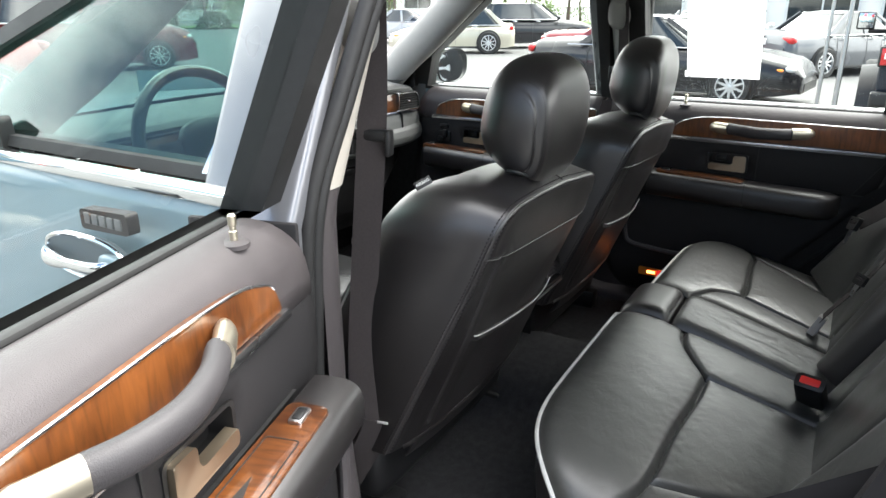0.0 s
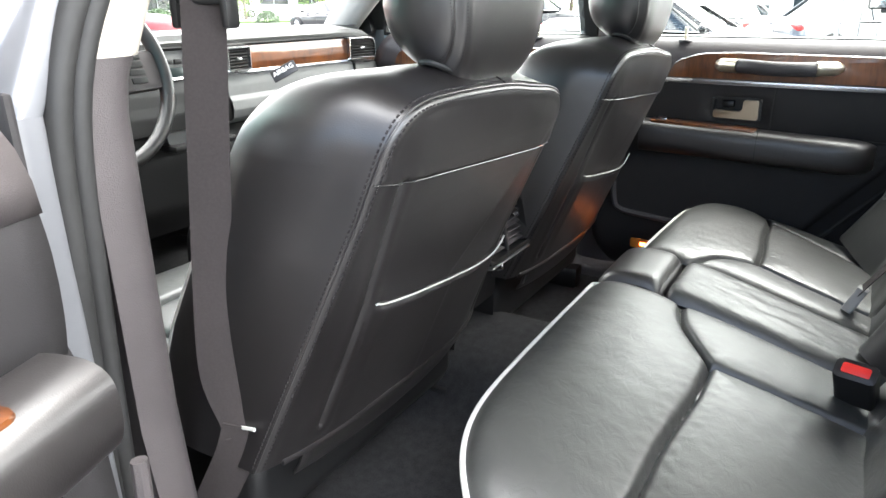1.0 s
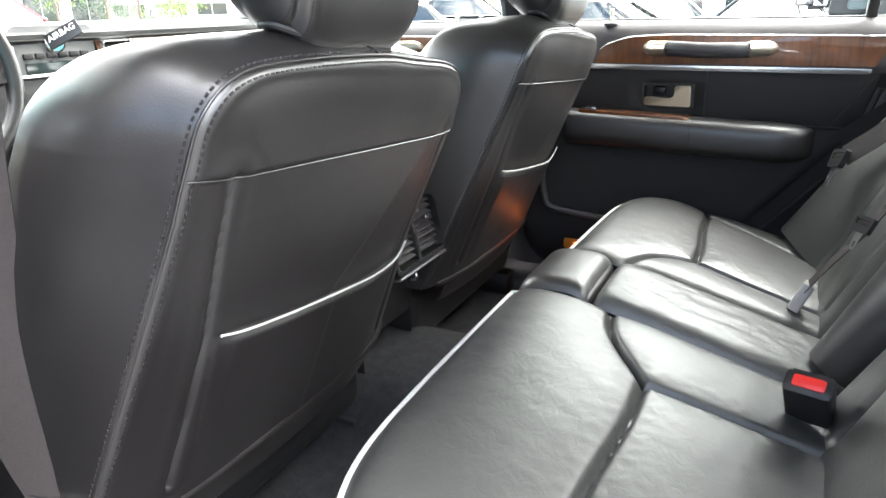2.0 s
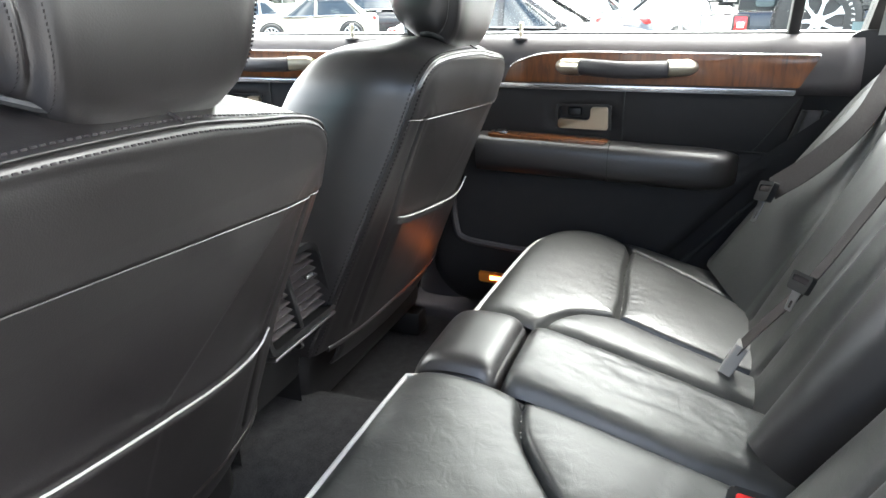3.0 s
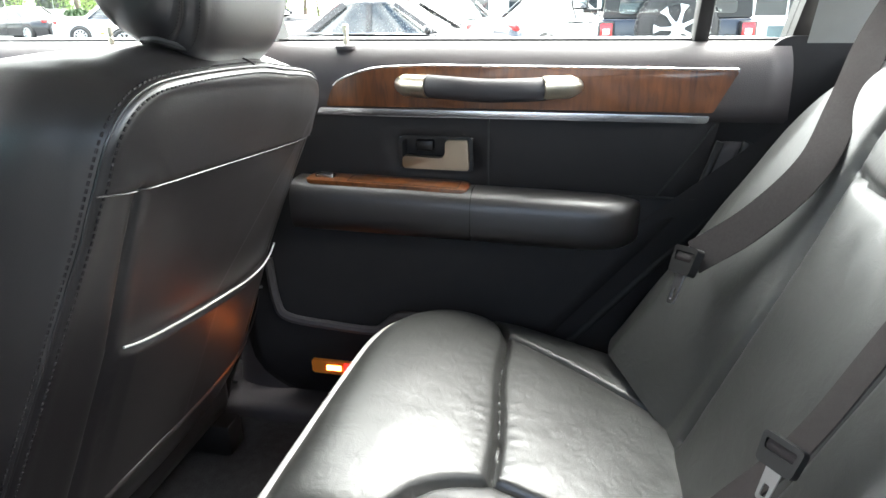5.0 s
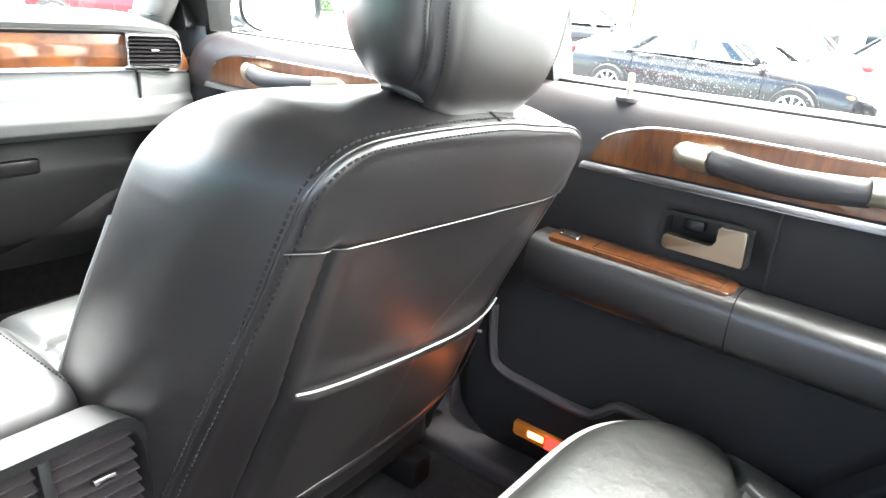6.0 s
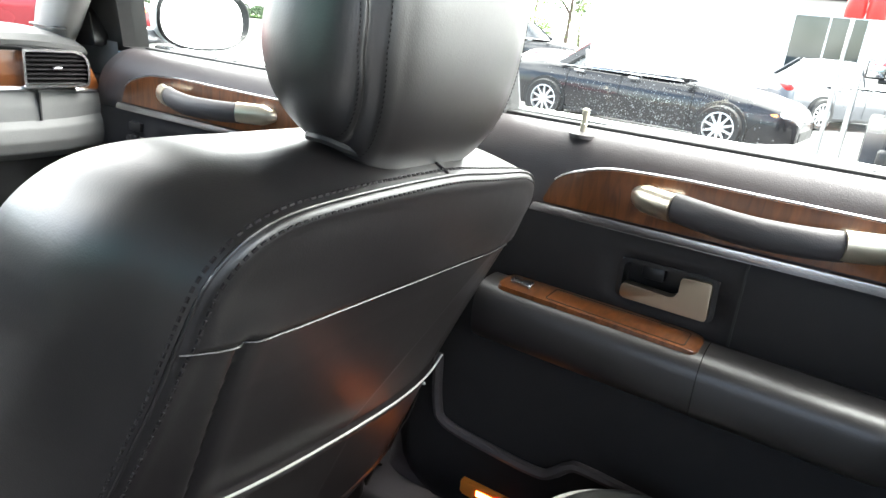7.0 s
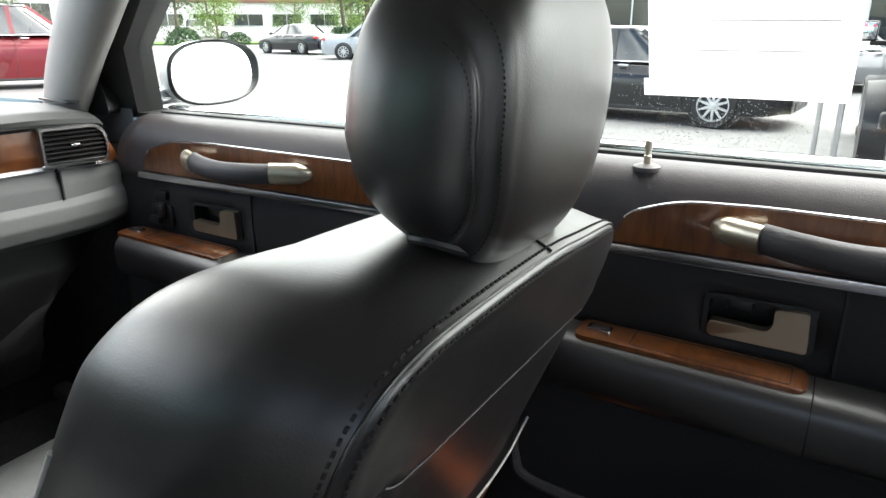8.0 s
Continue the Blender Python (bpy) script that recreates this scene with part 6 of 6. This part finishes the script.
parked_car("dark red sedan parked behind the black sedan", car_paint("maroon_paint", (0.14, 0.010, 0.016)), pose(15.6, 4.9, LOT_Z, 0, 0, -165), 4.6, 1.8, 1.44)

# ---- off-road vehicle with a spare wheel ----
jeep = thing("off_road_car", "dark blue-black boxy off-road vehicle with a spare wheel on its tailgate", "car", "parked cars", at=pose(7.55, -0.81, LOT_Z, 0, 0, -90))
jp = car_paint("jeep_paint", (0.016, 0.022, 0.034), 0.2)
part("tub", box(-0.78, 0.78, 0.02, 2.6, 0.62, 1.20, 0.04, 3), jp, jeep)
part("bonnet", box(-0.70, 0.70, 2.5, 3.9, 0.75, 1.16, 0.06, 3), jp, jeep)
part("hard_top", plate(rounded([(-0.76, 1.20), (0.76, 1.20), (0.70, 1.80), (-0.70, 1.80)], [0.02, 0.02, 0.08, 0.08]), 0.03, 2.1, "y", 0.03, 3), "plastic", jeep, "black hard top")
part("rear_window", plate(rounded([(-0.60, 1.24), (0.60, 1.24), (0.56, 1.66), (-0.56, 1.66)], 0.05), 0.012, 0.04, "y"), "car_glass", jeep, "dark rear window")
part("rear_bumper", box(-0.82, 0.82, -0.10, 0.08, 0.52, 0.68, 0.03, 3), "plastic", jeep)
for sx in (-1, 1):
    part("side_window", plate(rounded([(0.25, 1.26), (1.95, 1.26), (1.90, 1.66), (0.25, 1.66)], 0.06), sx * 0.765 - 0.012, sx * 0.765 + 0.012, "x"), "car_glass", jeep)
    tl = part("taillight", box(sx * 0.72 - 0.085, sx * 0.72 + 0.085, -0.045, 0.06, 0.945, 1.165, 0.02, 3), "plastic", jeep)
    part("lens", box(sx * 0.72 - 0.065, sx * 0.72 + 0.065, -0.052, -0.03, 0.965, 1.145, 0.012, 2), "redlens", tl, "square red tail light")
    part("reflector", box(sx * 0.72 - 0.035, sx * 0.72 + 0.035, -0.056, -0.05, 1.03, 1.09, 0.005), "lamp_lens", tl)
    part("flare", moved(lathe([(0.50, -0.13), (0.52, 0.10), (0.44, 0.12), (0.42, -0.12)], 28, "x"), pose(sx * 0.82, 0.62, 0.42)), "plastic", jeep)
    part("mirror_arm", box(sx * 0.86 - 0.10, sx * 0.86 + 0.10, 2.15, 2.22, 1.22, 1.28, 0.02), "plastic", jeep)
    part("mirror", box(sx * 1.0 - 0.11, sx * 1.0 + 0.11, 2.12, 2.22, 1.27, 1.50, 0.03, 3), "plastic", jeep)
    part("mirror_glass", box(sx * 1.0 - 0.09, sx * 1.0 + 0.09, 2.112, 2.122, 1.29, 1.48, 0.004), "mirror", jeep)
    for yy in (0.62, 3.2):
        wheel_parts(jeep, sx * 0.80, yy, 0.41, sx, 5)
    part("hinge", box(0.30 + 0.2 * sx, 0.44 + 0.2 * sx, -0.02, 0.03, 0.98, 1.03, 0.008), "plastic", jeep)
spare = part("spare_wheel", moved(lathe([(0.25, -0.12), (0.36, -0.13), (0.405, -0.10), (0.41, 0.0), (0.405, 0.10), (0.36, 0.13), (0.25, 0.12)], 48, "y"), pose(-0.02, -0.16, 1.10)), "rubber", jeep, "black all-terrain spare tyre")
for k in range(40):
    a = 9 * k
    part("tread_block", moved(box(-0.024, 0.024, -0.115, -0.045 if k % 2 else -0.02, 0.400, 0.420, 0.004), pose(-0.02, -0.16, 1.10, 0, a, 0)), "rubber", spare, smooth=False)
part("rim", moved(lathe([(0.252, -0.05), (0.255, -0.128), (0.235, -0.13), (0.22, -0.06)], 36, "y"), pose(-0.02, -0.16, 1.10)), "plastic", spare)
for k in range(7):
    part("spoke", moved(plate(rounded([(-0.020, 0.05), (0.020, 0.05), (0.014, 0.17), (0.045, 0.238), (-0.045, 0.238), (-0.014, 0.17)], 0.008), -0.142, -0.11, "y", 0.0), pose(-0.02, -0.16, 1.10, 0, 360 / 7 * k + 12, 0)), "alloy", spare, "bright alloy spoke", smooth=False)
part("hub_cap", moved(lathe([(0.07, -0.09), (0.065, -0.15), (0.03, -0.155)], 20, "y"), pose(-0.02, -0.16, 1.10)), "alloy", spare)
for k, ch in enumerate("All-Terrain T/A"):
    a = 78 - 9.5 * k
    lettering("tyre_letter", ch, 0.062, pose(-0.02, -0.16, 1.10, 0, -a + 90, 0) @ pose(0, -0.1325, 0.318, 90), "white", spare)

# ---- poles ----
for x, y, r, h in ((7.5, 0.335, 0.028, 2.15), (7.52, 0.515, 0.022, 1.9)):
    pl = thing("flag_pole", "slim pale metal pole on the lot with furled red banner", "pole", "poles on the lot")
    part("shaft", lathe([(r, LOT_Z), (r, 0.9), (r * 0.85, 1.0), (r * 0.8, h + 0.9)], 14), "steel", pl)
    part("banner", grid(lambda u, v: ((0.05 + 0.03 * math.sin(v * 9)) * math.cos(2 * math.pi * u), (0.06 + 0.03 * math.sin(v * 7 + 1)) * math.sin(2 * math.pi * u), 1.55 + 0.9 * v), 20, 14, wrap=True), "red", pl, "furled red banner")
    part("base", lathe([(0.16, LOT_Z), (0.15, LOT_Z + 0.05), (0.05, LOT_Z + 0.07)], 18), "plastic", pl)
    pl.location = (x, y, 0)

# ---- buildings ----
def building(label, m, w, h, d, bays, wall, win=(0.9, 2.6), roofc="plastic"):
    b = thing("building", label, "building", "buildings round the lot", at=m)
    wl_ = part("wall", box(-w / 2, w / 2, 0, d, 0, h), wall, b)
    part("fascia", box(-w / 2 - 0.15, w / 2 + 0.15, -0.35, 0.05, h - 0.7, h + 0.1, 0.02), roofc, b)
    part("roof", box(-w / 2 - 0.1, w / 2 + 0.1, -0.1, d + 0.1, h + 0.1, h + 0.25, 0.02), "plastic", b)
    step = w / bays
    for i in range(bays):
        x = -w / 2 + step * (i + 0.5)
        wd = part("window", frame_plate([(x - step * 0.40, win[0]), (x - step * 0.40, win[1]), (x + step * 0.40, win[1]), (x + step * 0.40, win[0])], [(x - step * 0.37, win[0] + 0.07), (x - step * 0.37, win[1] - 0.07), (x + step * 0.37, win[1] - 0.07), (x + step * 0.37, win[0] + 0.07)], -0.08, 0.03, "y"), "alloy", b)
        part("pane", box(x - step * 0.38, x + step * 0.38, -0.03, -0.01, win[0] + 0.05, win[1] - 0.05), "car_glass", wd)
        part("mullion", box(x - 0.03, x + 0.03, -0.07, -0.02, win[0] + 0.05, win[1] - 0.05), "alloy", wd)
    return b


building("low white showroom with a glazed front", pose(30, -3, LOT_Z, 0, 0, -90), 26, 4.2, 10, 8, "white_wall", (0.7, 3.0))
building("far cream building with a flat roof", pose(62, 62, LOT_Z, 0, 0, -45), 40, 4.5, 10, 9, "white_wall", (1.2, 2.6), "brown_roof")
building("far teal and white shop", pose(30, 62, LOT_Z, 0, 0, -20), 30, 5, 10, 8, "white_wall", (0.8, 3.2), "teal_roof")


# ---- trees, shrubs, verge ----
def tree(x, y, h, seed, spread=0.34, leaf="leaf", low=0.3):
    rnd = random.Random(seed)
    t = thing("tree", "leafy green tree standing beyond the car park", "tree", "trees round the lot")
    limbs = [tube([(0, 0, 0), (0.05 * h * rnd.uniform(-1, 1), 0.03 * h * rnd.uniform(-1, 1), 0.45 * h), (0.06 * h * rnd.uniform(-1, 1), 0, 0.9 * h)], 0.022 * h, 8, scale=[1 - 0.85 * i / 16 for i in range(17)])]
    tips = []
    for k in range(9):
        a, z = rnd.uniform(0, 6.28), h * rnd.uniform(low, 0.75)
        e = Vector((math.cos(a), math.sin(a), 0)) * spread * h * rnd.uniform(0.5, 1.0) + Vector((0, 0, z + 0.18 * h))
        limbs.append(tube([(0, 0, z), tuple(e * 0.5 + Vector((0, 0, z * 0.5))), tuple(e)], 0.008 * h, 6, scale=[1 - 0.8 * i / 16 for i in range(17)]))
        tips.append(e)
    part("trunk", joined(*limbs), "bark", t)
    out = bmesh.new()
    for k in range(2600):
        c = rnd.choice(tips) if rnd.random() < 0.7 else Vector((0, 0, h * rnd.uniform(low + 0.1, 0.95)))
        p = c + Vector((rnd.gauss(0, 1), rnd.gauss(0, 1), rnd.gauss(0, 0.9))) * 0.085 * h
        s = h * rnd.uniform(0.008, 0.018)
        q = Euler((rnd.uniform(0, 6), rnd.uniform(0, 6), rnd.uniform(0, 6))).to_matrix()
        vs = [out.verts.new(p + q @ (Vector(d) * s)) for d in ((-1, 0, 0), (0, -0.6, 0.2), (1, 0, 0), (0, 0.6, 0.2))]
        out.faces.new(vs)
    tagged(part("crown", out, leaf, t, smooth=False), kind="stuff")
    t.location = (x, y, LOT_Z)
    return t


spots = [(44, 34, 8, 1), (40, 29, 6.5, 2), (47, 25, 9, 3), (50, 20, 8, 4), (46, 14, 10, 5), (52, 9, 9, 6), (36, 47, 7, 7), (30, 44, 6, 8), (55, 40, 9, 9), (44, 53, 8, 10), (24, 52, 8, 11), (48, 4, 11, 12), (40, 9.5, 8, 13), (60, 30, 11, 14), (14, 50, 9, 15)]
for i, (x, y, h, sd) in enumerate(spots):
    tree(x, y, h, sd, leaf="leaf" if i % 3 else "leaf_dark")
def bush(x, y, s, seed):
    rnd = random.Random(seed)
    out = bmesh.new()
    for k in range(700):
        a, b = rnd.uniform(0, 6.28), rnd.uniform(0, 1.5)
        rr = s * (0.75 + 0.3 * rnd.random())
        p = Vector((math.cos(a) * math.cos(b) * rr, math.sin(a) * math.cos(b) * rr, math.sin(b) * rr * 0.9 + 0.05))
        q = Euler((rnd.uniform(0, 6), rnd.uniform(0, 6), rnd.uniform(0, 6))).to_matrix()
        vs = [out.verts.new(p + q @ (Vector(d) * s * 0.10)) for d in ((-1, 0, 0), (0, -0.6, 0.2), (1, 0, 0), (0, 0.6, 0.2))]
        out.faces.new(vs)
    ob = tagged(part("shrub", out, "leaf_dark", smooth=False), "rounded green shrub on the grass verge", "shrub", "shrubs")
    ob.location = (x, y, LOT_Z)
for i in range(9):
    bush(30 + 2.6 * i, 47.5 - 2.8 * i, 0.9 + 0.2 * (i % 3), 40 + i)
for i, (x, y, h) in enumerate([(42, 55, 5), (46, 50, 6), (51, 45, 5), (54, 40, 5.5), (57, 34, 6), (60, 28, 6), (61, 23, 5.5), (62, 18, 6), (64, 13, 6), (36, 20, 4), (34, 15.5, 4.2), (66, 50, 8), (34, 60, 6), (56, 62, 8)]):
    tree(x, y, h, 70 + i, 0.38, "leaf" if i % 4 else "leaf_dark", -0.06)
struct("grass_verge", moved(box(-60, 60, -3, 3, 0, 0.12, 0.02), pose(44, 38, LOT_Z, 0, 0, -47)), "grass", "strip of mown grass beyond the lot", "grass")
